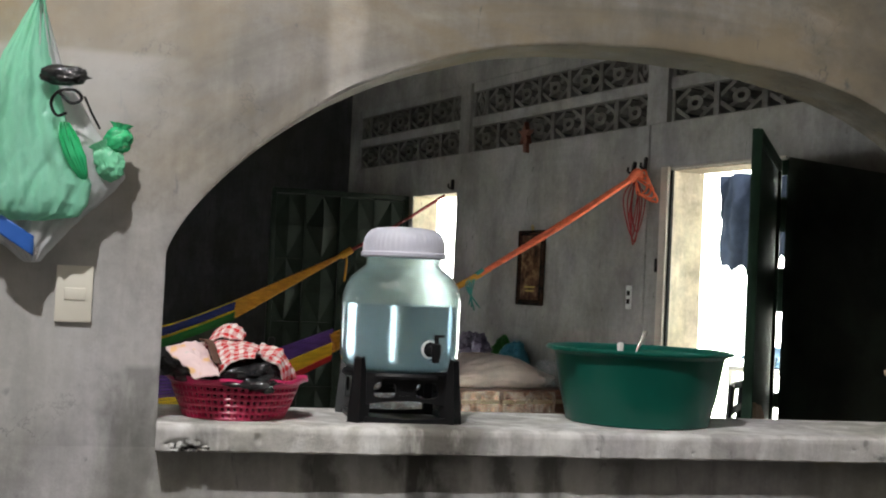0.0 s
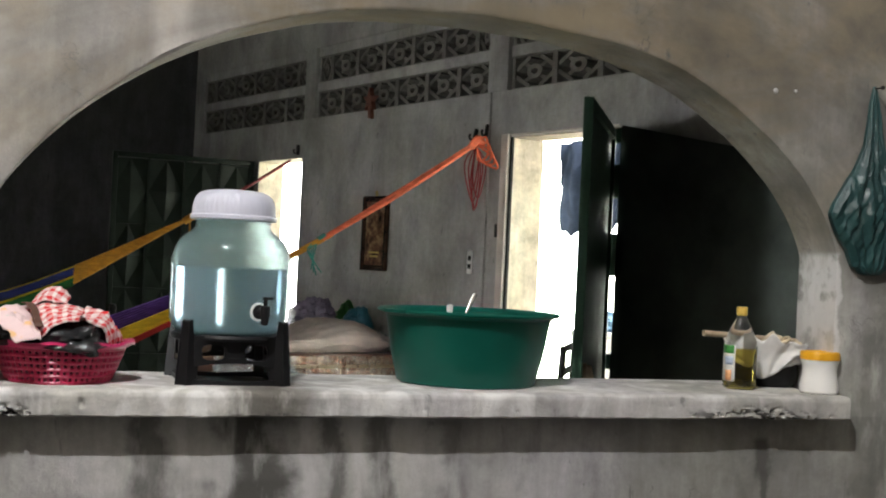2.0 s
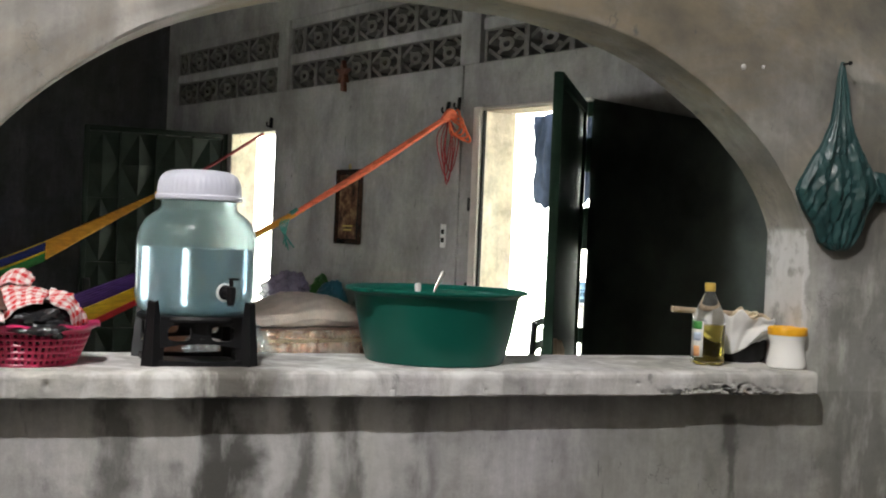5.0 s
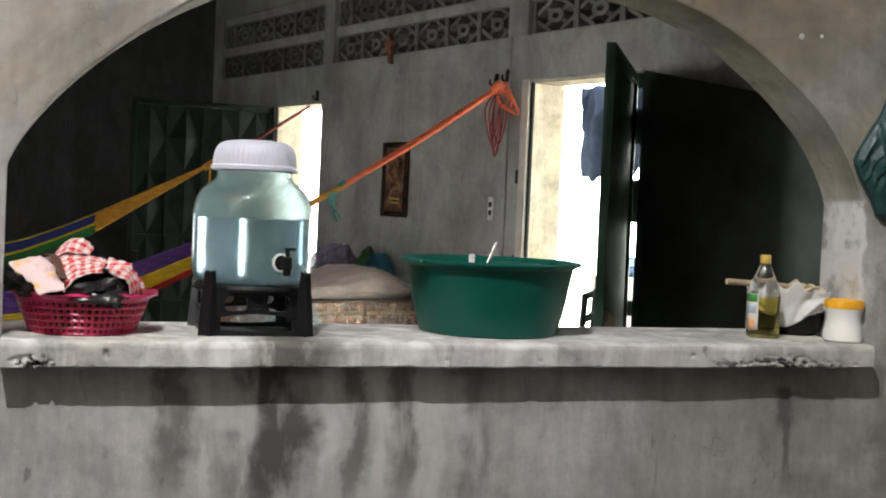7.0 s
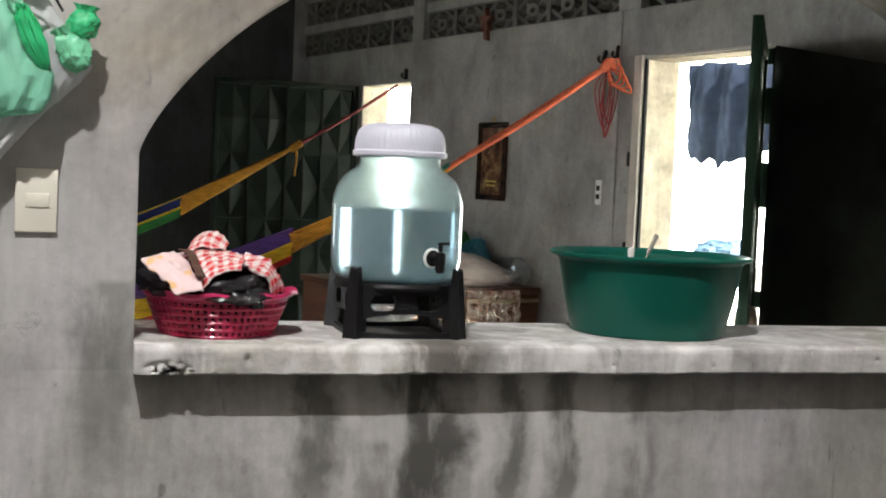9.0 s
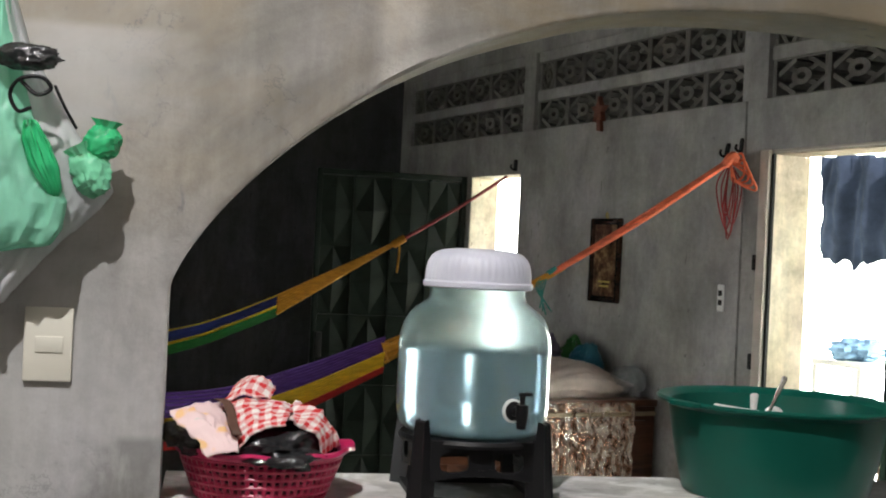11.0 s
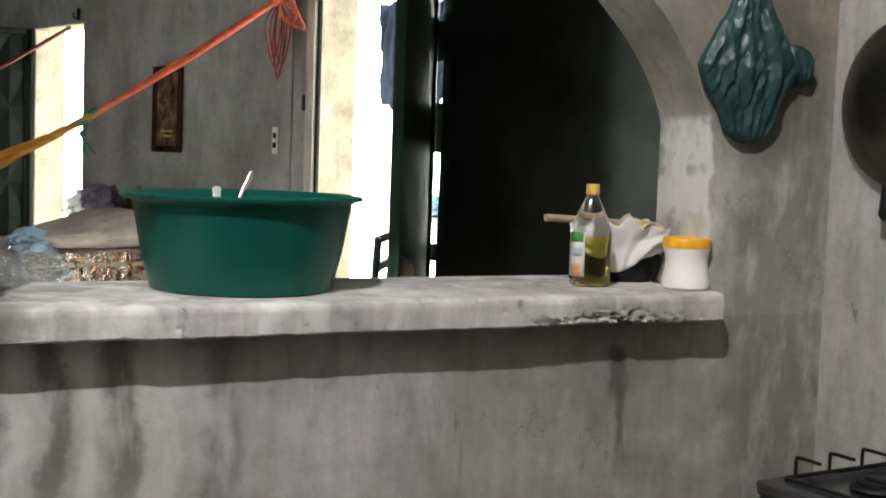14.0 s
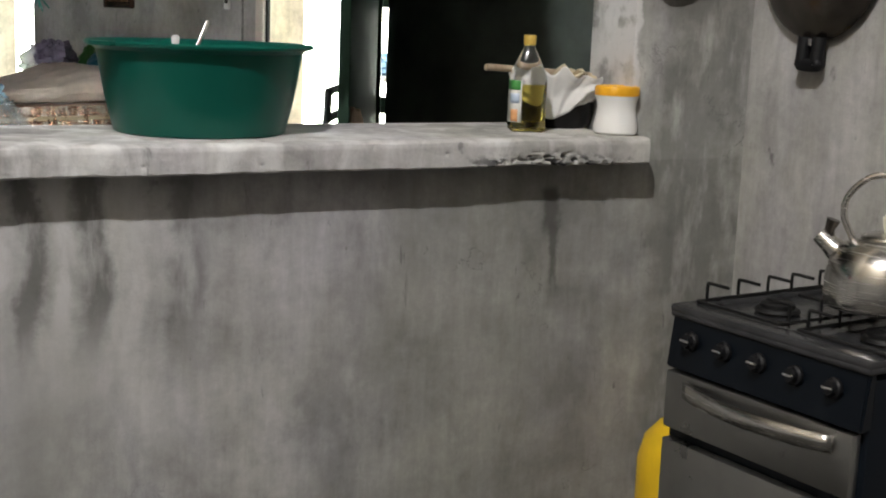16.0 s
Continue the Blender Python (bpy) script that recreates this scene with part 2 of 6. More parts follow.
    for cx, width, top, length, power in drips_and_falloff:
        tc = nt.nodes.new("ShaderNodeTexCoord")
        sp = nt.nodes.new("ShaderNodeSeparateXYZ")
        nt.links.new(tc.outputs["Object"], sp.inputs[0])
        # the edge of each run and falloff zone wanders sideways as it goes down
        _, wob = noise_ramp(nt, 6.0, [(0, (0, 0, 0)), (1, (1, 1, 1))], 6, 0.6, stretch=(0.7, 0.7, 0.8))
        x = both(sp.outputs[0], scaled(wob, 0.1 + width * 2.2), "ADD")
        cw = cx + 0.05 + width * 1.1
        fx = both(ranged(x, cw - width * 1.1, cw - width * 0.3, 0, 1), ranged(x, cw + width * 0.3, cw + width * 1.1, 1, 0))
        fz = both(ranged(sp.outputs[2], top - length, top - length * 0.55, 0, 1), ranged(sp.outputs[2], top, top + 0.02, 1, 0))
        # Wide falloff zones get soft clouds instead of streaks.
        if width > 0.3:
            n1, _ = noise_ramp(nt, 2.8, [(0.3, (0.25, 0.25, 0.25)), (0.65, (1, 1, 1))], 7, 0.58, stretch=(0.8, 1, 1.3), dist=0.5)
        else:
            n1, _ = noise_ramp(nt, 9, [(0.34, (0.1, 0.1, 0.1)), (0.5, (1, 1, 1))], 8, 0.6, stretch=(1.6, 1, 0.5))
        col = mix(nt, scaled(both(both(fx, fz), n1), abs(power)), col, tuple(c * 0.42 for c in stain_and_shade) if power > 0 else tuple(min(0.8, c * 1.5) for c in base))
    for cx, width, z0, z1 in chips:
        # small dark holes where the edge has crumbled
        tc = nt.nodes.new("ShaderNodeTexCoord")
        sp = nt.nodes.new("ShaderNodeSeparateXYZ")
        nt.links.new(tc.outputs["Object"], sp.inputs[0])
        fx = both(ranged(sp.outputs[0], cx - width, cx - width * 0.4, 0, 1), ranged(sp.outputs[0], cx + width * 0.4, cx + width, 1, 0))
        fz = ranged(sp.outputs[2], z0, z1, 1, 0)
        n2, _ = noise_ramp(nt, 42, [(0.52, (0, 0, 0)), (0.58, (1, 1, 1))], 4, 0.6, stretch=(0.8, 0.5, 1.3))
        col = mix(nt, both(both(fx, fz), n2), col, tuple(c * 0.12 for c in base))
    nt.links.new(col, b.inputs["Base Color"])
    b.inputs["Roughness"].default_value = rough
    b.inputs["Specular IOR Level"].default_value = 0.2
    add = nt.nodes.new("ShaderNodeMath")
    add.operation = "MULTIPLY_ADD"
    add.inputs[1].default_value = 2.5
    nt.links.new(cf, add.inputs[0])
    nt.links.new(ff, add.inputs[2])
    bump(nt, b, add.outputs[0], 0.42, 0.007)
    return m


# damp runs under the sill, and pale lime runs (negative)
# Most wide entries paint light falloff, paler left, darker right; corner and jamb likewise.
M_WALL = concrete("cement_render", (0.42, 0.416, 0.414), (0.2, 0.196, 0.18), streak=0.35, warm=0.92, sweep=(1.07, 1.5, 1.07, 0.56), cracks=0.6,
                  drips_and_falloff=((0.75, 0.5, 1.12, 1.0, -0.35), (0.1, 0.6, 3.4, 2.0, -0.4), (1.75, 0.8, 1.12, 1.4, 0.32), (0.6, 0.09, 1.12, 0.46, 0.95), (0.55, 0.11, 0.96, 0.26, 0.6), (0.36, 0.04, 1.12, 0.35, 0.7), (0.775, 0.03, 1.12, 0.42, 0.7), (0.89, 0.04, 1.12, 0.42, 0.7), (1.08, 0.04, 1.1, 0.4, 0.5),
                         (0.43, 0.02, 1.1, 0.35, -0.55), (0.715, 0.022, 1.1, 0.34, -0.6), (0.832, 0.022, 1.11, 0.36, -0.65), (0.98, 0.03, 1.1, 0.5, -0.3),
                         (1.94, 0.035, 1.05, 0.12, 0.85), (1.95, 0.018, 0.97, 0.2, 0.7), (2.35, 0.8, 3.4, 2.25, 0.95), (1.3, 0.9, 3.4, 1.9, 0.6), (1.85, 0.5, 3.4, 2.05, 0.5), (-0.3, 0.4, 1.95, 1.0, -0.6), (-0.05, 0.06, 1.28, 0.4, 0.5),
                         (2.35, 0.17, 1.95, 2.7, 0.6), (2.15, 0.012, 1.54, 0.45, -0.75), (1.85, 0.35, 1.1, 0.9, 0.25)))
# Same render without the painted falloff zones, so the east wall reads brighter.
M_WALL_EAST = concrete("unshaded_cement_render", (0.39, 0.383, 0.375), (0.22, 0.21, 0.195), streak=0.3, smears=0.2, blotch=0.45)
M_WALL2 = concrete("cement_render_far", (0.385, 0.374, 0.363), (0.2, 0.195, 0.19), streak=0.25, blotch=0.35, brushing=0.35)
M_SILL = concrete("cement_sill", (0.6, 0.59, 0.58), (0.26, 0.24, 0.21), streak=0.2, scale=4, smears=0.65, blotch=0.4,
                  # Last entry tones down the right end, in step with the wall's painted falloff.
                  drips_and_falloff=((0.6, 0.09, 1.3, 0.4, 0.85), (0.66, 0.1, 1.3, 0.4, 0.6), (0.1, 0.05, 1.3, 0.4, 0.3), (1.8, 0.7, 1.3, 0.4, 0.3)),
                  chips=((1.86, 0.24, 1.13, 1.15), (0.06, 0.06, 1.13, 1.145), (0.65, 0.1, 1.12, 1.135)))
# Unseen floors: dark one cuts bounce under the sill, pale one adds bounce.
M_FLOOR = concrete("low_bounce_floor", (0.06, 0.058, 0.054), (0.15, 0.14, 0.13), rough=0.6, streak=0.2)
M_FLOOR2 = concrete("high_bounce_floor", (0.36, 0.345, 0.325), (0.25, 0.24, 0.22), rough=0.6, streak=0.2)
M_BLOCK = concrete("cement_block", (0.2, 0.19, 0.175), (0.2, 0.19, 0.18), streak=0.2, scale=5)
M_CEIL = mat("rusty_roof_sheet", (0.1, 0.09, 0.085), 0.7, 0.3, 0.35, 3)
# Near-black colour for the light-blocking box behind the pierced blocks.
M_LIGHTBLOCK = mat("light_block_sheet", (0.02, 0.02, 0.018), 0.9, 0, 0.4, 5)
# Cement coloured dark to stand for deep shade, and to cut bounce on unseen walls.
M_FARWALL = concrete("shaded_cement_render", (0.085, 0.085, 0.09), (0.05, 0.05, 0.05), streak=0.4)
M_GROUND = mat("bare_earth", (0.42, 0.37, 0.3), 0.95, 0, 0.25, 3)
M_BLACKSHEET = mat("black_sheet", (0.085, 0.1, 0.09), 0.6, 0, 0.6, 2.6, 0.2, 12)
M_DOORDARK = mat("dark_green_door_paint", (0.022, 0.048, 0.031), 0.65, 0.0, 0.3, 6, 0.1, 40)
M_DOORDARK.node_tree.nodes["Principled BSDF"].inputs["Specular IOR Level"].default_value = 0.2
M_FRAME = mat("pale_door_frame_paint", (0.55, 0.5, 0.44), 0.5, 0, 0.15, 10)

# ---- structure ----
# The far room's long wall runs aslant: s metres along it, off metres out of it into the room.
E_A, E_D, E_N = Vector((2.121, 2.579, 0)), Vector((0.2468, -0.9691, 0)), Vector((-0.9691, -0.2468, 0))
E_M = Matrix(((E_D.x, -E_N.x, 0, E_A.x), (E_D.y, -E_N.y, 0, E_A.y), (0, 0, 1, 0), (0, 0, 0, 1)))
# in that frame x is s, y is depth out through the wall, z is up


def setting(name, bm, material, label="", category="", smooth=False, m=None):
    ob = new(name, mesh_of(name, bm, material, smooth))
    if m is not None:
        ob.matrix_basis = m
    return tagged(ob, label, category, "", "structure")


TOP = 5.2
SILL_Z, SILL_B, WALL_T = 1.178, 1.118, 0.2
ARCH_C, ARCH_L, ARCH_R, ARCH_Z, ARCH_H = 1.07, 0.0, 2.125, 1.535, 0.54


def arch_z(u, right_power):
    """Height of the arch at u from -1 (left springing) to 1 (right springing)."""
    if u < 0:
        return ARCH_Z + ARCH_H * max(0.0, 1 - abs(u) ** 2.3) ** 0.765
    return ARCH_Z + ARCH_H * max(0.0, 1 - u ** 2.6) ** right_power


def arch_wall():
    """The wall between the rooms, with the arched hatch cut through it."""
    bm = bmesh.new()
    x0, x1, top = -2.2, 2.9, TOP
    n = 72
    us = [-math.cos(math.pi * k / n) for k in range(n + 1)]
    rows = []
    for y, power, right in ((0.0, 0.7, 2.147), (0.006, 0.706, 2.146), (0.06, 0.715, 2.147), (0.13, 0.727, 2.15), (WALL_T - 0.01, 0.735, 2.153), (WALL_T, 0.735, 2.155)):
        e = 0.008 if y in (0.0, WALL_T) else 0.0
        row = []
        for k, u in enumerate(us):
            x = ARCH_C + u * (ARCH_C - ARCH_L if u < 0 else right - ARCH_C)
            w = 0.005 * fbm((x, y * 3, 1), 4)
            row.append(bm.verts.new((x + (-e if k < n / 4 else e if k > 3 * n / 4 else 0) + w, y, arch_z(u, power) + e + w)))
        rows.append(row)
    low = [[bm.verts.new((x, r[0].co.y, SILL_B)) for x in (r[0].co.x, r[-1].co.x)] for r in rows]
    full = [[l[0]] + r + [l[1]] for l, r in zip(low, rows)]
    for a, b in zip(full, full[1:]):
        for k in range(len(a) - 1):
            bm.faces.new((a[k], a[k + 1], b[k + 1], b[k]))
    for edge, y in ((full[0], 0.0), (full[-1], WALL_T)):
        up = [bm.verts.new((v.co.x, y, top)) for v in edge[1:-1]]
        for k in range(len(up) - 1):
            bm.faces.new((edge[k + 1], edge[k + 2], up[k + 1], up[k]))
        for side, end, j, tip in ((x0, edge[0], 1, up[0]), (x1, edge[-1], -2, up[-1])):
            a, b = bm.verts.new((side, y, SILL_B)), bm.verts.new((side, y, top))
            bm.faces.new((a, end, edge[j], tip, b))
    box(bm, x0, x1, 0, WALL_T, 0, SILL_B)
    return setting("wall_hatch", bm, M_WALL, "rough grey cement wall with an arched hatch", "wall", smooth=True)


arch_wall()

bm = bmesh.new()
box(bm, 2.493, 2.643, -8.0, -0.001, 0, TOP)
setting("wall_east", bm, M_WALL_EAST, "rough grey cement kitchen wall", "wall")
bm = bmesh.new()
box(bm, -2.35, -2.2, -8.0, WALL_T, 0, TOP)
setting("wall_west", bm, M_WALL, "rough grey cement kitchen wall", "wall")
# Unseen wall, coloured dark so the shadow under the sill gets less fill.
bm = bmesh.new()
box(bm, -2.35, 2.643, -8.15, -8.0, 0, TOP)
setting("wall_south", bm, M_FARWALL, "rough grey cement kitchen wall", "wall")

# far room: the long wall with two doorways and the pierced blocks
D1A, D1B, D1H = 0.20, 0.947, 2.05
D2A, D2B, D2H = -2.41, -1.83, 2.045
LZ0, LZ1, LZ2, LZ3, LZ4 = 2.262, 2.412, 2.462, 2.612, 2.66
S_FAR, S_NEAR, E_T = -3.45, 2.75, 0.15
PANELS = ((-3.30, -1.815), (-1.695, 0.0), (0.149, 1.35))
bm = bmesh.new()
for a, b, z0, z1 in ((S_FAR - 0.15, D2A, 0, LZ0), (D2A, D2B, D2H, LZ0), (D2B, D1A, 0, LZ0), (D1A, D1B, D1H, LZ0), (D1B, S_NEAR, 0, LZ0), (S_FAR - 0.15, S_NEAR, LZ4, TOP)):
    box(bm, a, b, 0, E_T, z0, z1)
for a, b in ((S_FAR - 0.15, -3.30), (-1.815, -1.695), (0.0, 0.149), (1.35, S_NEAR)):
    box(bm, a, b, -0.008 if a in (-1.815, 0.0) else 0, E_T, LZ0, LZ4)
for a, b in PANELS:
    box(bm, a, b, 0.01, E_T - 0.01, LZ1, LZ2)
    box(bm, a, b, 0.01, E_T - 0.01, LZ3, LZ4)
setting("wall_doors", bm, M_WALL2, "grey cement wall with pierced blocks along the top", "wall", m=E_M)


M_REVEAL = concrete("raw_tan_plaster", (0.66, 0.57, 0.46), (0.48, 0.4, 0.31), streak=0.2, scale=5, blotch=0.3)
for a, b, h in ((D1A, D1B, D1H), (D2A, D2B, D2H)):
    bm = bmesh.new()
    box(bm, a + 0.0005, a + 0.006, 0.004, E_T + 0.02, 0, h - 0.007)
    box(bm, a + 0.0005, b - 0.0005, 0.004, E_T + 0.02, h - 0.006, h - 0.0005)
    setting("door_reveal", bm, M_REVEAL, "raw tan plaster lining the doorway", "trim", m=E_M)


def far_corner(s, off=0.0):
    return E_A + E_D * s + E_N * off


# Narrow window slot out of view, added to refract a bright bar in the jar.
bm = bmesh.new()
for xa, xb, za, zb in ((0.0, 2.66, 0, TOP), (2.66, 3.02, 0, 0.92), (2.66, 3.02, 1.45, TOP), (3.02, 4.2, 0, TOP)):
    box(bm, xa, xb, 0, 0.15, za, zb)
c = far_corner(S_FAR)
setting("wall_far", bm, M_FARWALL, "grey cement wall coloured dark for deep shade", "wall", m=Matrix.Translation(c) @ Matrix(((E_N.x, -E_D.x, 0, 0), (E_N.y, -E_D.y, 0, 0), (0, 0, 1, 0), (0, 0, 0, 1))))
# Unseen doorway added so that light falls on the long wall from the west.
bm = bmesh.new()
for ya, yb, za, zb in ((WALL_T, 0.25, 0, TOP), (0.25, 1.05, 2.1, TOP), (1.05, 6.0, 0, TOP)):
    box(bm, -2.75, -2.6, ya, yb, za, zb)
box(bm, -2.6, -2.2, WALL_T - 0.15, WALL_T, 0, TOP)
setting("wall_living_west", bm, M_WALL2, "grey cement wall with an added unseen doorway", "wall")

bm = bmesh.new()
box(bm, -2.75, 2.9, -8.15, 0.1, -0.15, 0)
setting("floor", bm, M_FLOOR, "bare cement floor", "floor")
bm = bmesh.new()
box(bm, -2.75, 2.9, 0.1, 6.2, -0.15, 0)
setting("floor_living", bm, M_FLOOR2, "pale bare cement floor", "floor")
bm = bmesh.new()
box(bm, -2.75, 3.0, -8.15, 6.3, TOP, TOP + 0.08)
setting("ceiling", bm, M_CEIL, "dark sheet roof", "ceiling")
bm = bmesh.new()
grid(bm, 2, 2, lambda u, v: Vector((-300 + 600 * u, -300 + 600 * v, -0.16)))
setting("ground", bm, M_GROUND, "sunlit bare earth outside", "ground")

# outside: a dark box added behind the pierced blocks, and glowing panels for the glaring yard
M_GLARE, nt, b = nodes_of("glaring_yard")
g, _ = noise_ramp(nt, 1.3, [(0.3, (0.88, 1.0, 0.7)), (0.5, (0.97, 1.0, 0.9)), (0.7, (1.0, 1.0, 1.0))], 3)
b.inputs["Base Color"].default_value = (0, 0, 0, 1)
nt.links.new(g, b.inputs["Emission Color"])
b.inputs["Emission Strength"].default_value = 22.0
# Glow of the panel added behind the unseen window slot.
M_DIM, nt, b = nodes_of("jar_bar_glow")
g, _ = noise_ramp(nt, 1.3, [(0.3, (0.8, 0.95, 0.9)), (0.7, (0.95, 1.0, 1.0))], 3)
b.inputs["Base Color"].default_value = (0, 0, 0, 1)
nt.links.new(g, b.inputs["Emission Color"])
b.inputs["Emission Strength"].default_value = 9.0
# Glow of the fill panel added outside the unseen west doorway.
M_SHADE, nt, b = nodes_of("west_fill_glow")
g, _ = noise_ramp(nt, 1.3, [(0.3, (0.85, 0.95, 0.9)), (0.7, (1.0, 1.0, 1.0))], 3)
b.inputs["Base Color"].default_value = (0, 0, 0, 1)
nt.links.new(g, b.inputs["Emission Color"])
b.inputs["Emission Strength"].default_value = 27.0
bm = bmesh.new()
box(bm, -22.0, 0.35, 4.4, 4.45, -0.1, 2.9)
# Second stretch, out of view, is added to light the reveal and wrap.
box(bm, 4.4, 17.0, 4.4, 4.45, -0.1, 2.9)
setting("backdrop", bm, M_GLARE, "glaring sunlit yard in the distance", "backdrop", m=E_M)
# Unseen dark panel added to fill the gap and limit light on the reveal.
bm = bmesh.new()
box(bm, 0.36, 4.39, 4.38, 4.5, -0.15, 2.9)
setting("glare_gap_panel", bm, M_FARWALL, "dark panel added in the gap of the glare", "wall", m=E_M)
# Glowing panel added out of view to send fill light through that doorway.
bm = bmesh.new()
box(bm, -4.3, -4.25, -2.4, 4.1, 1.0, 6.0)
setting("backdrop_west", bm, M_SHADE, "glowing panel added beyond the unseen side doorway", "backdrop")
# Panel added behind the slot; it glows to make the jar's right bar.
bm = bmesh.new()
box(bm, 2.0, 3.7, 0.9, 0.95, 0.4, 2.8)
setting("backdrop_north", bm, M_DIM, "glowing panel added beyond the unseen narrow window", "backdrop", m=bpy.data.objects["wall_far"].matrix_basis)
# Box added behind the pierced blocks so their holes stay dark.
bm = bmesh.new()
prism(bm, [(0.15, 2.13), (0.32, 2.13), (0.32, 2.7), (0.15, 2.8), (0.15, 2.76), (0.29, 2.67), (0.29, 2.16), (0.15, 2.16)], -22.0, 5.5, Matrix(((0, 1, 0, 0), (1, 0, 0, 0), (0, 0, 1, 0), (0, 0, 0, 1))))
setting("block_backing", bm, M_LIGHTBLOCK, "dark box added to keep daylight out of the pierced blocks", "roof", m=E_M)

# dabs of filler on the wall beside the arch
for dx, dz, dr in ((1.927, 1.968, 0.008), (1.987, 1.973, 0.005)):
    bm = bmesh.new()
    lathe(bm, [(0, 0.004), (dr * 0.6, 0.0035), (dr, 0.0), (dr * 0.9, -0.003), (0, -0.003)], 18, Matrix.Translation((dx, 0, dz)) @ Matrix.Rotation(radians(90), 4, "X"))
    setting("plaster_dab", bm, M_SILL, "pale dab of filler in the cement wall", "trim", smooth=True)

# the sill slab
def sill():
    """A slab with a worn front: dents, a drilled hole, and broken edges along its foot."""
    bm = bmesh.new()
    x0, x1, y0, y1 = 0.004, 2.118, -0.068, 0.34
    n = 420
    fz = [SILL_Z - 0.014 - (SILL_Z - SILL_B - 0.018) * k / 11 for k in range(12)]
    prof = [(y1, SILL_B), (y1, SILL_Z - 0.006), (y1 - 0.006, SILL_Z), (0.16, SILL_Z), (y0 + 0.03, SILL_Z), (y0 + 0.012, SILL_Z - 0.001), (y0 + 0.003, SILL_Z - 0.006)] + [(y0, z) for z in fz] + [(y0 + 0.006, SILL_B), (y0 + 0.05, SILL_B)]
    rings = []
    for k in range(n + 1):
        f = k / n
        ring = []
        for y, z in prof:
            xa = x0 if y > -0.002 else -0.0
            xb = x1 if y > -0.002 else 2.152
            x = xa + (xb - xa) * f
            front = max(0.0, 1 - (y - y0) / 0.05)
            w = fbm((x, y, z), 6, 3) + 0.5 * fbm((x, y, z), 25, 8)
            # broken foot: worst under the pot and at the other end
            worn = math.exp(-((x - 1.88) / 0.16) ** 2) + 0.9 * math.exp(-((x - 0.06) / 0.05) ** 2) + 0.12
            low = max(0.0, 1 - (z - SILL_B) / (0.012 + 0.022 * worn))
            bite = max(0.0, fbm((x, z * 1.3, 0), 70, 9) + 0.25 * worn - 0.2) * worn * low
            pit = 0.012 * math.exp(-((x - 0.213) / 0.004) ** 2 - ((z - 1.148) / 0.008) ** 2)
            for px, pz in ((0.98, 1.137), (1.21, 1.135), (1.45, 1.165), (1.62, 1.15)):
                pit += 0.008 * math.exp(-((x - px) / 0.003) ** 2 - ((z - pz) / 0.004) ** 2)
            ring.append(bm.verts.new((x, y + front * (0.0022 * w + min(0.022, 0.05 * bite) + pit), z + 0.0025 * w * front * (z < SILL_B + 0.01 or z > SILL_Z - 0.01))))
        rings.append(ring)
    m = len(prof)
    for a, b in zip(rings, rings[1:]):
        for k in range(m):
            bm.faces.new((a[k], a[(k + 1) % m], b[(k + 1) % m], b[k]))
    bm.faces.new(rings[0])
    bm.faces.new(rings[-1][::-1])
    return setting("hatch_sill", bm, M_SILL, "chipped pale cement sill slab", "sill", smooth=True)


sill()
# ---- materials of the things ----
def clear_plastic(name, color, rough, ior, weight=1.0):
    m, nt, b = nodes_of(name)
    b.inputs["Base Color"].default_value = (*color, 1)
    b.inputs["Transmission Weight"].default_value, b.inputs["IOR"].default_value = weight, ior
    r, _ = noise_ramp(nt, 14, [(0.3, (rough * 0.7,) * 3), (0.7, (rough * 1.3,) * 3)])
    nt.links.new(r, b.inputs["Roughness"])
    return m


def film(name, color, opacity, rough=0.25, fold=18.0, relief=0.8, glow=0.0):
    """Thin plastic film: part see-through, part milky, glossy and crinkled."""
    m, nt, b = nodes_of(name)
    c, f = noise_ramp(nt, 9, [(0.3, tuple(x * 0.75 for x in color)), (0.7, tuple(min(1, x * 1.2) for x in color))], stretch=(1, 1, 0.35))
    nt.links.new(c, b.inputs["Base Color"])
    b.inputs["Roughness"].default_value = rough
    o, _ = noise_ramp(nt, 5, [(0.3, (opacity * 0.8,) * 3), (0.7, (min(1, opacity * 1.15),) * 3)])
    nt.links.new(o, b.inputs["Alpha"])
    _, f2 = noise_ramp(nt, fold, [(0.3, (0, 0, 0)), (0.7, (1, 1, 1))], 4, 0.5, stretch=(1.4, 1.4, 0.4))
    bump(nt, b, f2, relief, 0.012)
    if glow:  # light passing through the thin film
        through_film, both = nt.nodes.new("ShaderNodeBsdfTranslucent"), nt.nodes.new("ShaderNodeMixShader")
        nt.links.new(c, through_film.inputs["Color"])
        both.inputs[0].default_value = glow
        nt.links.new(b.outputs[0], both.inputs[1])
        nt.links.new(through_film.outputs[0], both.inputs[2])
        nt.links.new(both.outputs[0], nt.nodes["Material Output"].inputs[0])
    return m


def brushed(name, color, rough=0.28, stretch=(1, 1, 40)):
    m, nt, b = nodes_of(name)
    c, f = noise_ramp(nt, 5, [(0.3, tuple(x * 0.8 for x in color)), (0.7, color)])
    nt.links.new(c, b.inputs["Base Color"])
    b.inputs["Metallic"].default_value = 1.0
    r, rf = noise_ramp(nt, 12, [(0.3, (rough * 0.7,) * 3), (0.7, (rough * 1.4,) * 3)], stretch=stretch)
    nt.links.new(r, b.inputs["Roughness"])
    bump(nt, b, rf, 0.02, 0.0005)
    return m


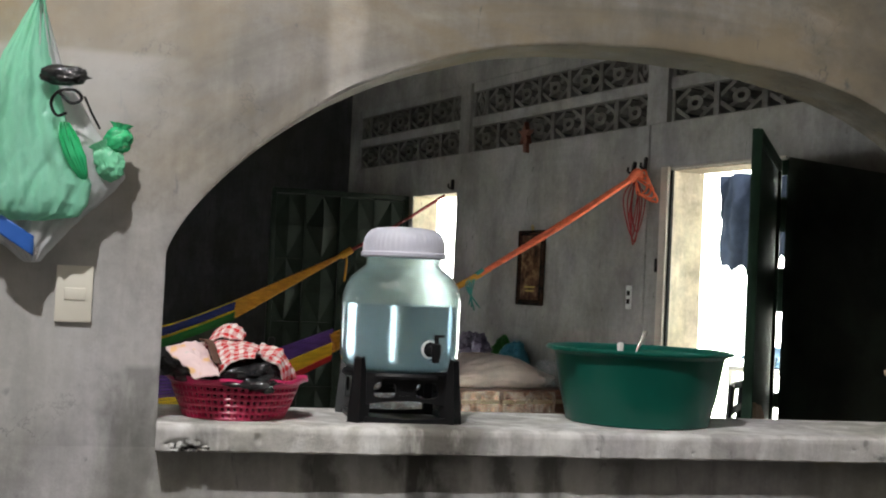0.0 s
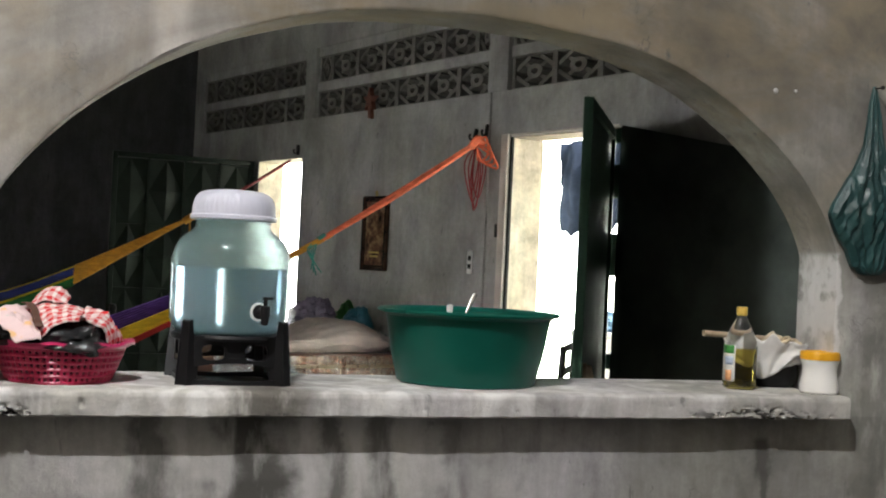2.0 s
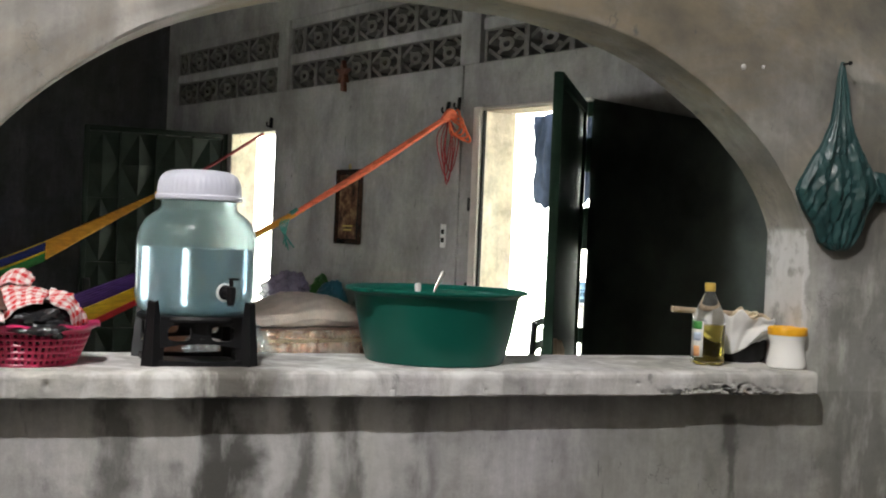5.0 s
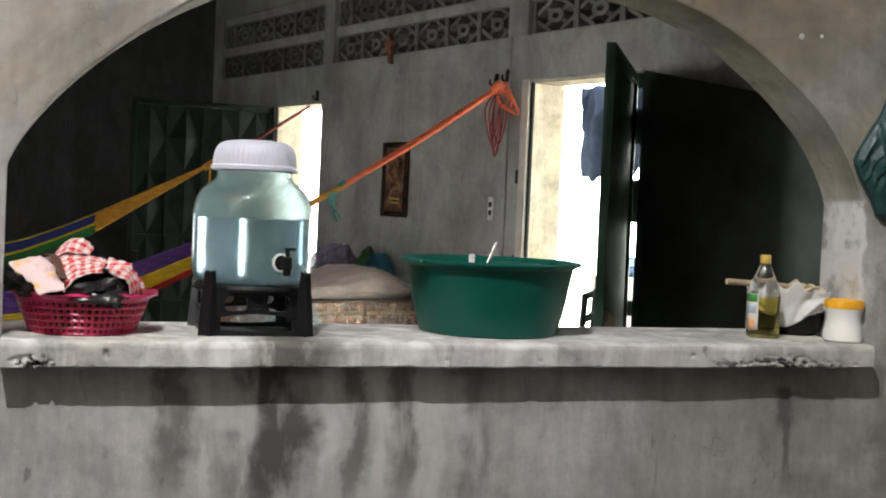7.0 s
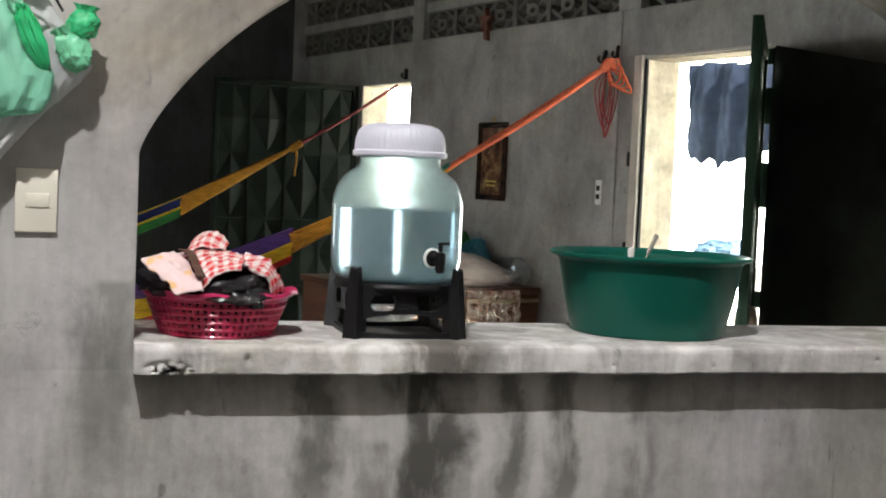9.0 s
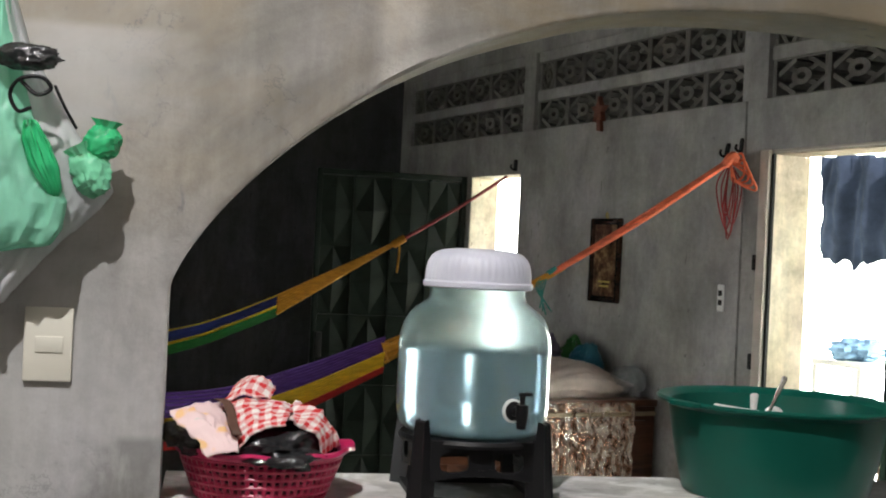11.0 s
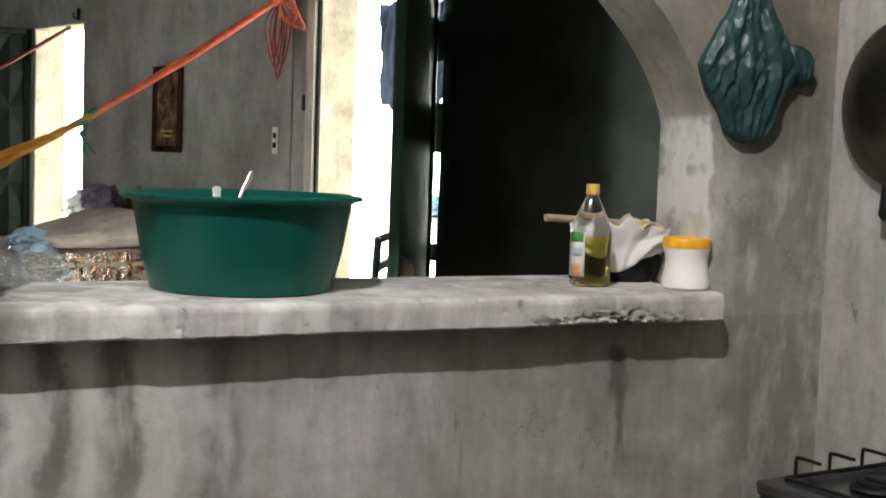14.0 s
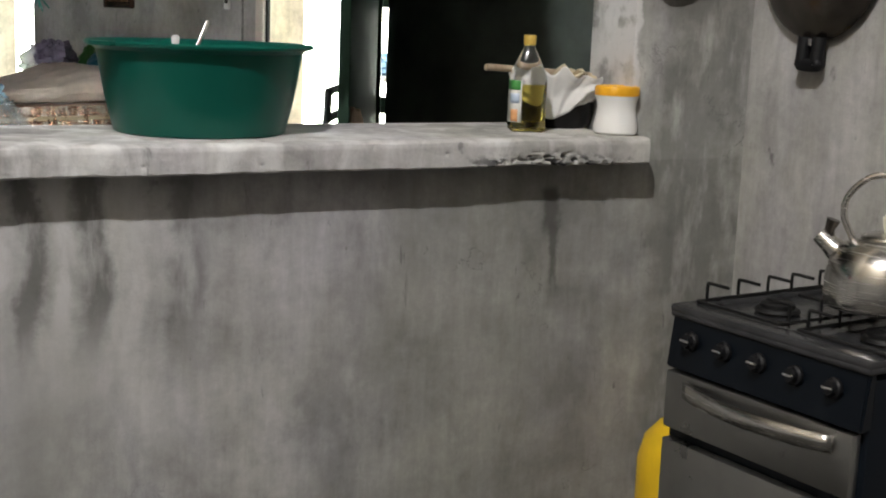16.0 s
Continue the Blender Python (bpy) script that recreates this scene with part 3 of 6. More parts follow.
def gingham(name, red=(0.62, 0.03, 0.035), white=(0.8, 0.74, 0.72), cells=26.0):
    """Woven red and white checks, with a printed border of pale pink, yellow and green."""
    m, nt, b = nodes_of(name)
    tc = nt.nodes.new("ShaderNodeTexCoord")
    sep = nt.nodes.new("ShaderNodeSeparateXYZ")
    nt.links.new(tc.outputs["UV"], sep.inputs[0])
    bands = []
    for k in (0, 1):
        mul = nt.nodes.new("ShaderNodeMath")
        mul.operation, mul.inputs[1].default_value = "MULTIPLY", cells
        nt.links.new(sep.outputs[k], mul.inputs[0])
        pp = nt.nodes.new("ShaderNodeMath")
        pp.operation, pp.inputs[1].default_value = "PINGPONG", 1.0
        nt.links.new(mul.outputs[0], pp.inputs[0])
        st = nt.nodes.new("ShaderNodeMath")
        st.operation, st.inputs[1].default_value = "GREATER_THAN", 0.5
        nt.links.new(pp.outputs[0], st.inputs[0])
        bands.append(st.outputs[0])
    half = nt.nodes.new("ShaderNodeMath")
    half.operation = "ADD"
    nt.links.new(bands[0], half.inputs[0])
    nt.links.new(bands[1], half.inputs[1])
    hv = nt.nodes.new("ShaderNodeMath")
    hv.operation, hv.inputs[1].default_value = "MULTIPLY", 0.5
    nt.links.new(half.outputs[0], hv.inputs[0])
    checks = mix(nt, hv.outputs[0], white, red)
    flowers, _ = noise_ramp(nt, 30, [(0.3, (0.25, 0.5, 0.38)), (0.36, (0.8, 0.62, 0.62)), (0.6, (0.78, 0.58, 0.58)), (0.68, (0.8, 0.5, 0.25))], 1, 0.4)
    edge = nt.nodes.new("ShaderNodeMath")
    edge.operation, edge.inputs[1].default_value = "LESS_THAN", 0.22
    nt.links.new(sep.outputs[0], edge.inputs[0])
    col = mix(nt, edge.outputs[0], checks, flowers)
    nt.links.new(col, b.inputs["Base Color"])
    b.inputs["Roughness"].default_value = 0.9
    _, f = noise_ramp(nt, 300, [(0.3, (0, 0, 0)), (0.7, (1, 1, 1))])
    bump(nt, b, f, 0.25, 0.001)
    return m


def woven(name, color):
    """Hammock cord, with strands running along it."""
    m, nt, b = nodes_of(name)
    c, f = noise_ramp(nt, 60, [(0.3, tuple(x * 0.55 for x in color)), (0.7, color)], stretch=(0.12, 1, 1))
    nt.links.new(c, b.inputs["Base Color"])
    b.inputs["Roughness"].default_value = 0.85
    bump(nt, b, f, 0.6, 0.004)
    return m


def wood(name, dark, light, scale=3.0, rough=0.5, stretch=(1, 1, 12)):
    m, nt, b = nodes_of(name)
    c, f = noise_ramp(nt, scale, [(0.3, dark), (0.5, tuple((a + d) / 2 for a, d in zip(dark, light))), (0.72, light)], 6, 0.6, stretch=stretch, dist=1.2)
    nt.links.new(c, b.inputs["Base Color"])
    b.inputs["Roughness"].default_value = rough
    bump(nt, b, f, 0.15, 0.002)
    return m


M_TUB = mat("green_tub_plastic", (0.004, 0.08, 0.058), 0.3, 0, 0.12, 5, 0.06, 30)
M_TUB.node_tree.nodes["Principled BSDF"].inputs["Specular IOR Level"].default_value = 0.35
M_SHELL, nt, b = nodes_of("blue_clear_plastic")
b.inputs["Base Color"].default_value = (0.84, 0.935, 0.965, 1)
b.inputs["Transmission Weight"].default_value, b.inputs["IOR"].default_value = 1.0, 1.1
r, _ = noise_ramp(nt, 7, [(0.3, (0.17,) * 3), (0.7, (0.27,) * 3)], stretch=(1, 1, 0.3))
nt.links.new(r, b.inputs["Roughness"])
b.inputs["Coat Weight"].default_value, b.inputs["Coat IOR"].default_value, b.inputs["Coat Roughness"].default_value = 1.0, 1.55, 0.06
_, f = noise_ramp(nt, 9, [(0.3, (0, 0, 0)), (0.7, (1, 1, 1))], 2, 0.4, stretch=(1, 1, 0.4))
bump(nt, b, f, 0.12, 0.004)
milk = nt.nodes.new("ShaderNodeBsdfTranslucent")
milk.inputs["Color"].default_value = (0.76, 0.95, 0.95, 1)
haze = nt.nodes.new("ShaderNodeMixShader")
haze.inputs[0].default_value = 0.16
nt.links.new(b.outputs[0], haze.inputs[1])
nt.links.new(milk.outputs[0], haze.inputs[2])
nt.links.new(haze.outputs[0], nt.nodes["Material Output"].inputs[0])
M_WATER = clear_plastic("water", (0.77, 0.86, 1.0), 0.09, 1.33, 1.0)
M_LID = mat("milky_white_plastic", (0.6, 0.61, 0.7), 0.4, 0, 0.04, 5, 0.05, 50, sub=0.6)
M_BLACK = mat("black_plastic", (0.007, 0.007, 0.008), 0.5, 0, 0.3, 9, 0.1, 70)
M_BLACK.node_tree.nodes["Principled BSDF"].inputs["Specular IOR Level"].default_value = 0.3
M_PINK = mat("magenta_basket_plastic", (0.42, 0.012, 0.07), 0.35, 0, 0.15, 9, 0.08, 60, coat=0.1)
M_PINKRIM = mat("pink_rim_plastic", (0.62, 0.03, 0.14), 0.3, 0, 0.12, 9, 0.05, 60, coat=0.2)
M_GINGHAM = gingham("red_checked_cloth")
M_BROWNSTRAP = mat("brown_strap", (0.1, 0.05, 0.035), 0.6)
M_BLACKFILM = film("black_bag_film", (0.02, 0.02, 0.022), 0.97, 0.2, 26)
M_GREENFILM = film("dark_green_bag_film", (0.018, 0.062, 0.062), 0.98, 0.4, 30, 0.12)
M_MINTFILM = film("mint_bag_film", (0.36, 0.88, 0.62), 0.72, 0.15, 26, glow=0.3)
M_MINTDEEP = film("green_bag_film", (0.04, 0.5, 0.2), 0.9, 0.22, 20)
M_MINTPALE = film("pale_mint_bag_film", (0.22, 0.7, 0.42), 0.88, 0.22, 16)
M_WHITEFILM = film("white_bag_film", (0.8, 0.8, 0.82), 0.9, 0.35, 14, glow=0.45)
M_CLEARFILM = film("clear_bag_film", (0.75, 0.82, 0.95), 0.42, 0.07, 30, 1.0)
M_CLEARFILM.node_tree.nodes["Principled BSDF"].inputs["Metallic"].default_value = 0.55
M_BLUEFILM = film("pale_blue_bag_film", (0.42, 0.62, 0.85), 0.85, 0.15, 26)
M_PURPLE = film("purple_bag_film", (0.28, 0.24, 0.34), 0.94, 0.1, 24)
M_TEAL = film("teal_bag_film", (0.03, 0.17, 0.24), 0.96, 0.3, 24)
M_LEAFGREEN = film("bright_green_bag_film", (0.04, 0.2, 0.03), 0.96, 0.3, 24)
M_BLUEPRINT = mat("blue_print", (0.03, 0.12, 0.45), 0.4)
M_OIL = clear_plastic("cooking_oil", (0.93, 0.76, 0.16), 0.04, 1.35, 1.0)
M_PET = clear_plastic("clear_bottle_plastic", (0.97, 0.98, 0.98), 0.03, 1.06)
b = M_PET.node_tree.nodes["Principled BSDF"]
b.inputs["Coat Weight"].default_value, b.inputs["Coat IOR"].default_value, b.inputs["Coat Roughness"].default_value = 1.0, 1.5, 0.08
M_CAP = mat("yellow_cap_plastic", (0.62, 0.42, 0.09), 0.4)
M_LABEL = mat("label_paper", (0.72, 0.71, 0.66), 0.5, 0, 0.08, 20)
M_LABELGREEN = mat("label_green", (0.06, 0.27, 0.06), 0.45)
M_LABELBLUE = mat("label_pale_blue", (0.45, 0.53, 0.66), 0.45)
M_LABELORANGE = mat("label_orange", (0.72, 0.36, 0.16), 0.45)
M_JARWHITE = mat("white_jar_plastic", (0.86, 0.85, 0.82), 0.4, 0, 0.04, 5, 0.03, 40, sub=0.15)
M_YELLOW = mat("yellow_lid_plastic", (0.85, 0.42, 0.02), 0.4, 0, 0.06)
M_POT = mat("blackened_pot", (0.02, 0.02, 0.021), 0.4, 0.6, 0.4, 14, 0.2, 40)
M_PAPER = mat("white_paper", (0.72, 0.71, 0.69), 0.8, 0, 0.08, 16, 0.4, 25)
M_SPOONWOOD = wood("spoon_wood", (0.3, 0.22, 0.14), (0.5, 0.4, 0.29), 6, 0.7, (12, 1, 1))
M_BREAD = mat("toasted_tortilla", (0.5, 0.43, 0.3), 0.8, 0, 0.45, 34)
M_STEEL = brushed("stainless_steel", (0.66, 0.64, 0.6), 0.22)
M_STEELFLAT = brushed("oven_door_steel", (0.36, 0.355, 0.34), 0.34, (1, 1, 1))
M_COOKTOP = mat("dark_enamel_cooktop", (0.04, 0.04, 0.042), 0.25, 0.2, 0.3, 12, 0.08, 60)
M_ENAMEL = mat("black_enamel", (0.004, 0.006, 0.009), 0.3, 0, 0.2, 6, 0.02, 40)
M_ENAMEL.node_tree.nodes["Principled BSDF"].inputs["Specular IOR Level"].default_value = 0.22
M_IRON = mat("cast_iron", (0.02, 0.02, 0.02), 0.55, 0.7, 0.3, 30, 0.2, 80)
M_CHROME = mat("chrome", (0.7, 0.7, 0.7), 0.15, 1.0, 0.05)
M_PAN = mat("sooty_aluminium", (0.085, 0.074, 0.064), 0.26, 0.9, 0.5, 9, 0.12, 40)
M_GAS = mat("yellow_gas_paint", (0.75, 0.48, 0.015), 0.45, 0, 0.15, 7, 0.1, 30)
M_SWITCH = mat("ivory_switch_plastic", (0.72, 0.69, 0.6), 0.4, 0, 0.04)
M_WHITEPL = mat("white_plastic", (0.75, 0.75, 0.73), 0.4, 0, 0.05)
M_ORANGE = woven("orange_rope", (0.92, 0.19, 0.09))
M_DARKRED = woven("dark_red_rope", (0.24, 0.02, 0.025))
M_GOLD = woven("golden_cord", (0.62, 0.27, 0.02))
M_PURPLEC = woven("violet_cord", (0.13, 0.05, 0.3))
M_YELLOWC = woven("yellow_cord", (0.85, 0.55, 0.02))
M_REDC = woven("red_cord", (0.6, 0.03, 0.03))
M_BLUEC = woven("navy_cord", (0.02, 0.03, 0.17))
M_GREENC = woven("green_cord", (0.02, 0.16, 0.03))
M_TEALC = woven("teal_tassel", (0.05, 0.26, 0.22))
M_DENIM = mat("dark_denim", (0.06, 0.085, 0.15), 0.9, 0, 0.35, 10, 0.5, 120)
M_WASHING = mat("pale_blue_cloth", (0.2, 0.34, 0.5), 0.9, 0, 0.5, 9, 0.4, 60)
M_CHEST = wood("varnished_brown_wood", (0.06, 0.02, 0.012), (0.2, 0.08, 0.04), 2.5, 0.35, (1, 1, 9))
M_WRAP, nt, b = nodes_of("crinkled_clear_wrap")
# Pale flecks in the metal colour stand in for glints off the crinkles.
c, f = noise_ramp(nt, 30, [(0.4, (0.58, 0.34, 0.24)), (0.6, (1.0, 0.9, 0.84))], 4, 0.6, stretch=(1, 1.3, 0.6))
nt.links.new(c, b.inputs["Base Color"])
b.inputs["Roughness"].default_value, b.inputs["Metallic"].default_value = 0.1, 0.92
_, f = noise_ramp(nt, 26, [(0.3, (0, 0, 0)), (0.7, (1, 1, 1))], 3, 0.55, stretch=(1, 1.4, 0.6), dist=0.9)
bump(nt, b, f, 1.0, 0.06)
M_PILLOW = mat("worn_pink_pillow", (0.78, 0.65, 0.6), 0.9, 0, 0.22, 7, 0.5, 30)
M_PICFRAME = wood("dark_brown_frame", (0.015, 0.008, 0.006), (0.06, 0.028, 0.018), 6, 0.15)
M_PICTURE, nt, b = nodes_of("printed_plaque")
c, _ = noise_ramp(nt, 16, [(0.35, (0.03, 0.02, 0.018)), (0.5, (0.12, 0.06, 0.04)), (0.64, (0.3, 0.2, 0.12)), (0.75, (0.42, 0.34, 0.2))], 4, 0.6)
nt.links.new(c, b.inputs["Base Color"])
b.inputs["Roughness"].default_value = 0.12
M_GOLDPAINT = mat("gold_print", (0.4, 0.29, 0.06), 0.4)
M_BEAM = wood("dark_roof_timber", (0.06, 0.02, 0.015), (0.17, 0.07, 0.045), 3, 0.7, (10, 1, 1))
M_STAR = wood("reddish_ornament_wood", (0.1, 0.03, 0.02), (0.25, 0.09, 0.05), 8, 0.6)
M_REDSHELF = mat("red_shelf_plastic", (0.45, 0.015, 0.02), 0.4)
M_GREENPANE = mat("green_pressed_panel", (0.009, 0.014, 0.01), 0.5, 0.0, 0.4, 9, 0.2, 30)
M_GREENPANE.node_tree.nodes["Principled BSDF"].inputs["Specular IOR Level"].default_value = 0.2
M_WHITECLOTH = mat("white_ceramic", (0.42, 0.42, 0.4), 0.3)

# ---- on the sill ----
ON = SILL_Z


def water_dispenser(at):
    t = thing("water_dispenser", "clear blue plastic water jar on a stand, two thirds full", "water dispenser", at, rz=-10)
    r = 0.14
    outer = [(0.0, 0.1135), (0.1, 0.1135), (0.122, 0.118), (0.133, 0.129), (0.1385, 0.146), (r, 0.165), (r, 0.262), (r + 0.001, 0.27), (r, 0.278), (0.1378, 0.293), (0.1315, 0.313), (0.123, 0.328), (0.112, 0.339), (0.1, 0.348), (0.0915, 0.354), (0.088, 0.361), (0.0875, 0.392)]
    inner = [(max(0.0, x - 0.0025), z + (0.0025 if z < 0.13 else 0)) for x, z in outer][::-1]
    bm = bmesh.new()
    lathe(bm, outer + inner, 96)
    jar = part("jar", bm, M_SHELL, t, "clear blue-tinted plastic jar")
    bm = bmesh.new()
    lathe(bm, [(0.0, 0.1175)] + [(x - 0.0032, z + 0.003) for x, z in outer[1:6]] + [(r - 0.0032, 0.266), (r - 0.005, 0.2675), (0.0, 0.2675)], 96)
    part("water", bm, M_WATER, jar, "clear drinking water")
    bm = bmesh.new()
    segs = 192
    prof = [(0.0885, 0.379), (0.098, 0.3765), (0.101, 0.379), (0.101, 0.387), (0.0975, 0.39), (0.0965, 0.402), (0.0955, 0.412), (0.093, 0.422), (0.088, 0.432), (0.08, 0.44), (0.066, 0.4455), (0.04, 0.4485), (0.0, 0.449)]
    lathe(bm, prof + [], segs)
    for v in bm.verts:
        if 0.4 < v.co.z < 0.4405:
            a = math.atan2(v.co.y, v.co.x)
            k = 1 + 0.008 * math.cos(48 * a)
            v.co.x *= k
            v.co.y *= k
    part("lid", bm, M_LID, t, "ribbed milky white screw lid")
    # tap
    tap = bmesh.new()
    rot = Matrix.Rotation(radians(90), 4, "X")
    ang = radians(-62)
    mm = Matrix.Rotation(ang + radians(90), 4, "Z")
    lathe(tap, [(0, 0), (0.017, 0), (0.017, 0.006), (0.009, 0.008), (0.009, 0.03), (0, 0.03)], 20, mm @ Matrix.Translation((0, -r + 0.002, 0.17)) @ rot)
    lathe(tap, [(0, 0.142), (0.008, 0.142), (0.011, 0.165), (0.011, 0.184), (0, 0.186)], 20, mm @ Matrix.Translation((0, -r - 0.03, 0)))
    tp = part("tap", tap, M_BLACK, t, "black plastic tap")
    bm = bmesh.new()
    tube(bm, [(0, -r - 0.03, 0.183), (0, -r - 0.03, 0.2)], 0.005, 10, mm)
    box(bm, -0.006, 0.018, -r - 0.036, -r - 0.024, 0.199, 0.205, 0.002, 2, mm)
    part("lever", bm, M_BLACK, tp)
    bm = bmesh.new()
    lathe(bm, [(0.017, 0), (0.021, 0.0), (0.021, 0.004), (0.017, 0.005)], 24, mm @ Matrix.Translation((0, -r + 0.002, 0.17)) @ rot)
    part("washer", bm, M_WHITEPL, tp, "pale rubber washer")


def jar_stand(at):
    t = thing("jar_stand", "black plastic four-legged stand under the jar", "stand", at, rz=-1)
    for k in range(4):
        m = Matrix.Rotation(radians(45 + 90 * k), 4, "Z")
        bm = bmesh.new()
        # a leg with a broad foot and a narrow prong that clasps the jar
        pts = [(0.136, 0.0), (0.168, 0.0), (0.166, 0.04), (0.162, 0.09), (0.1585, 0.143), (0.15, 0.146), (0.1465, 0.115), (0.131, 0.106), (0.129, 0.06), (0.132, 0.03)]
        vs = prism(bm, pts, -0.0165, 0.0165)
        for v in vs:
            v.co.y *= 1 - 0.38 * min(1.0, v.co.z / 0.146)
        bmesh.ops.transform(bm, matrix=m, verts=vs)
        bmesh.ops.bevel(bm, geom=list(bm.edges), offset=0.0025, segments=2, affect="EDGES")
        part("leg", bm, M_BLACK, t)
    for k in range(4):
        m = Matrix.Rotation(radians(90 * k), 4, "Z")
        bm = bmesh.new()
        # a side web with two rounded holes, arched below
        n = 32
        for mid in (-0.046, 0.046):
            outer, inner = [], []
            for i in range(n):
                a = 2 * math.pi * i / n
                ca, sa = math.cos(a), math.sin(a)
                q = 1 / max(abs(ca), abs(sa))
                zz, xx = 0.076 + 0.036 * sa * q, mid + 0.046 * ca * q
                if zz < 0.06:
                    zz += 0.01 * (1 - (xx / 0.092) ** 2)
                outer.append((xx, zz))
                inner.append((mid * 1.06 + 0.026 * math.copysign(abs(ca) ** 0.6, ca), 0.074 + 0.0175 * math.copysign(abs(sa) ** 0.6, sa)))
            va = [[bm.verts.new((x, y, z)) for x, z in ring] for y in (-0.112, -0.1) for ring in (outer, inner)]
            for i in range(n):
                j = (i + 1) % n
                bm.faces.new((va[0][i], va[0][j], va[1][j], va[1][i]))
                bm.faces.new((va[2][i], va[2][j], va[3][j], va[3][i]))
                bm.faces.new((va[0][i], va[0][j], va[2][j], va[2][i]))
                bm.faces.new((va[1][i], va[1][j], va[3][j], va[3][i]))
        bmesh.ops.remove_doubles(bm, verts=bm.verts, dist=1e-5)
        bmesh.ops.transform(bm, matrix=m, verts=bm.verts)
        part("side_web", bm, M_BLACK, t)
        bm = bmesh.new()
        prism(bm, [(-0.095, 0.0), (0.095, 0.0), (0.095, 0.014), (0.05, 0.0105), (0, 0.009), (-0.05, 0.0105), (-0.095, 0.014)], -0.116, -0.104, m)
        part("foot_rail", bm, M_BLACK, t)
    bm = bmesh.new()
    lathe(bm, [(0.07, 0.1), (0.132, 0.1), (0.134, 0.106), (0.13, 0.1125), (0.07, 0.1125), (0.07, 0.1)], 48)
    part("support_ring", bm, M_BLACK, t)


def wash_tub(at):
    t = thing("wash_tub", "large round green plastic tub on the cement sill", "tub", at)
    prof = [(0, 0.004), (0.168, 0.004), (0.177, 0.0), (0.183, 0.003), (0.202, 0.075), (0.215, 0.145), (0.219, 0.166), (0.228, 0.172), (0.241, 0.175), (0.243, 0.18), (0.238, 0.184), (0.226, 0.181), (0.214, 0.172), (0.197, 0.075), (0.174, 0.009), (0, 0.009)]
    bm = bmesh.new()
    lathe(bm, prof, 96)
    for v in bm.verts:
        if v.co.z < 0.16:
            k = 1 + 0.0012 * math.sin(v.co.z * 900)
            v.co.x *= k
            v.co.y *= k
    for v in bm.verts:
        v.co.x *= 0.96
        v.co.y *= 0.96
    part("basin", bm, M_TUB, t)
    for a in (200, 20):
        bm = bmesh.new()
        m = Matrix.Rotation(radians(a), 4, "Z")
        box(bm, 0.226, 0.246, -0.035, 0.035, 0.174, 0.184, 0.004, 2, m)
        part("lip_handle", bm, M_TUB, t)


def spoon(tip, rx, ry, label, material, width):
    """A spoon that leans in the tub with its handle's end at tip."""
    t = thing("spoon", label, "spoon", tip)
    t.matrix_basis = pose(*tip, rx, ry, 0)
    bm = bmesh.new()
    tube(bm, [(0, 0, -0.12), (0, 0, -0.06), (0, 0, -0.004), (0, 0, 0)], [0.003, 0.004, width, width * 0.6], 10)
    for v in bm.verts:
        v.co.y *= 0.45
    part("handle", bm, material, t)
    bm = bmesh.new()
    bmesh.ops.create_uvsphere(bm, u_segments=16, v_segments=8, radius=1, matrix=Matrix.Translation((0, 0.002, -0.136)) @ Matrix.Diagonal((0.015, 0.004, 0.022, 1)))
    part("bowl", bm, material, t)


def basket(at):
    t = thing("basket", "magenta openwork plastic basket on the sill", "basket", at)
    rows = [(0.112, 0.004), (0.118, 0.018), (0.124, 0.033), (0.13, 0.048), (0.1355, 0.062), (0.14, 0.076)]
    for r, z in rows:
        bm = bmesh.new()
        tube(bm, [(r * math.cos(a), r * math.sin(a), z) for a in (2 * math.pi * k / 56 for k in range(57))], 0.0052, 6)
        part("hoop", bm, M_PINK, t)
    for k in range(56):
        bm = bmesh.new()
        a = 2 * math.pi * k / 56
        tube(bm, [(r * math.cos(a), r * math.sin(a), z) for r, z in rows], 0.0048, 5)
        part("rib", bm, M_PINK, t)
    bm = bmesh.new()
    lathe(bm, [(0, 0.001), (0.111, 0.001), (0.114, 0.006), (0.111, 0.008), (0, 0.006)], 48)
    part("base", bm, M_PINK, t)
    bm = bmesh.new()
    lathe(bm, [(0.136, 0.074), (0.148, 0.078), (0.153, 0.086), (0.158, 0.086), (0.157, 0.092), (0.148, 0.09), (0.14, 0.083), (0.136, 0.074)], 72)
    for v in bm.verts:
        a = math.atan2(v.co.y, v.co.x)
        r = math.hypot(v.co.x, v.co.y)
        if r > 0.15:
            v.co.z += 0.003 * math.sin(10 * a)
            k = 1 + 0.04 * max(0, math.cos(a)) ** 12
            v.co.x *= k
    part("rim", bm, M_PINKRIM, t, "bright pink flared rim")


def solid(ob, d):
    md = ob.modifiers.new("thickness", "SOLIDIFY")
    md.thickness = d
    return ob


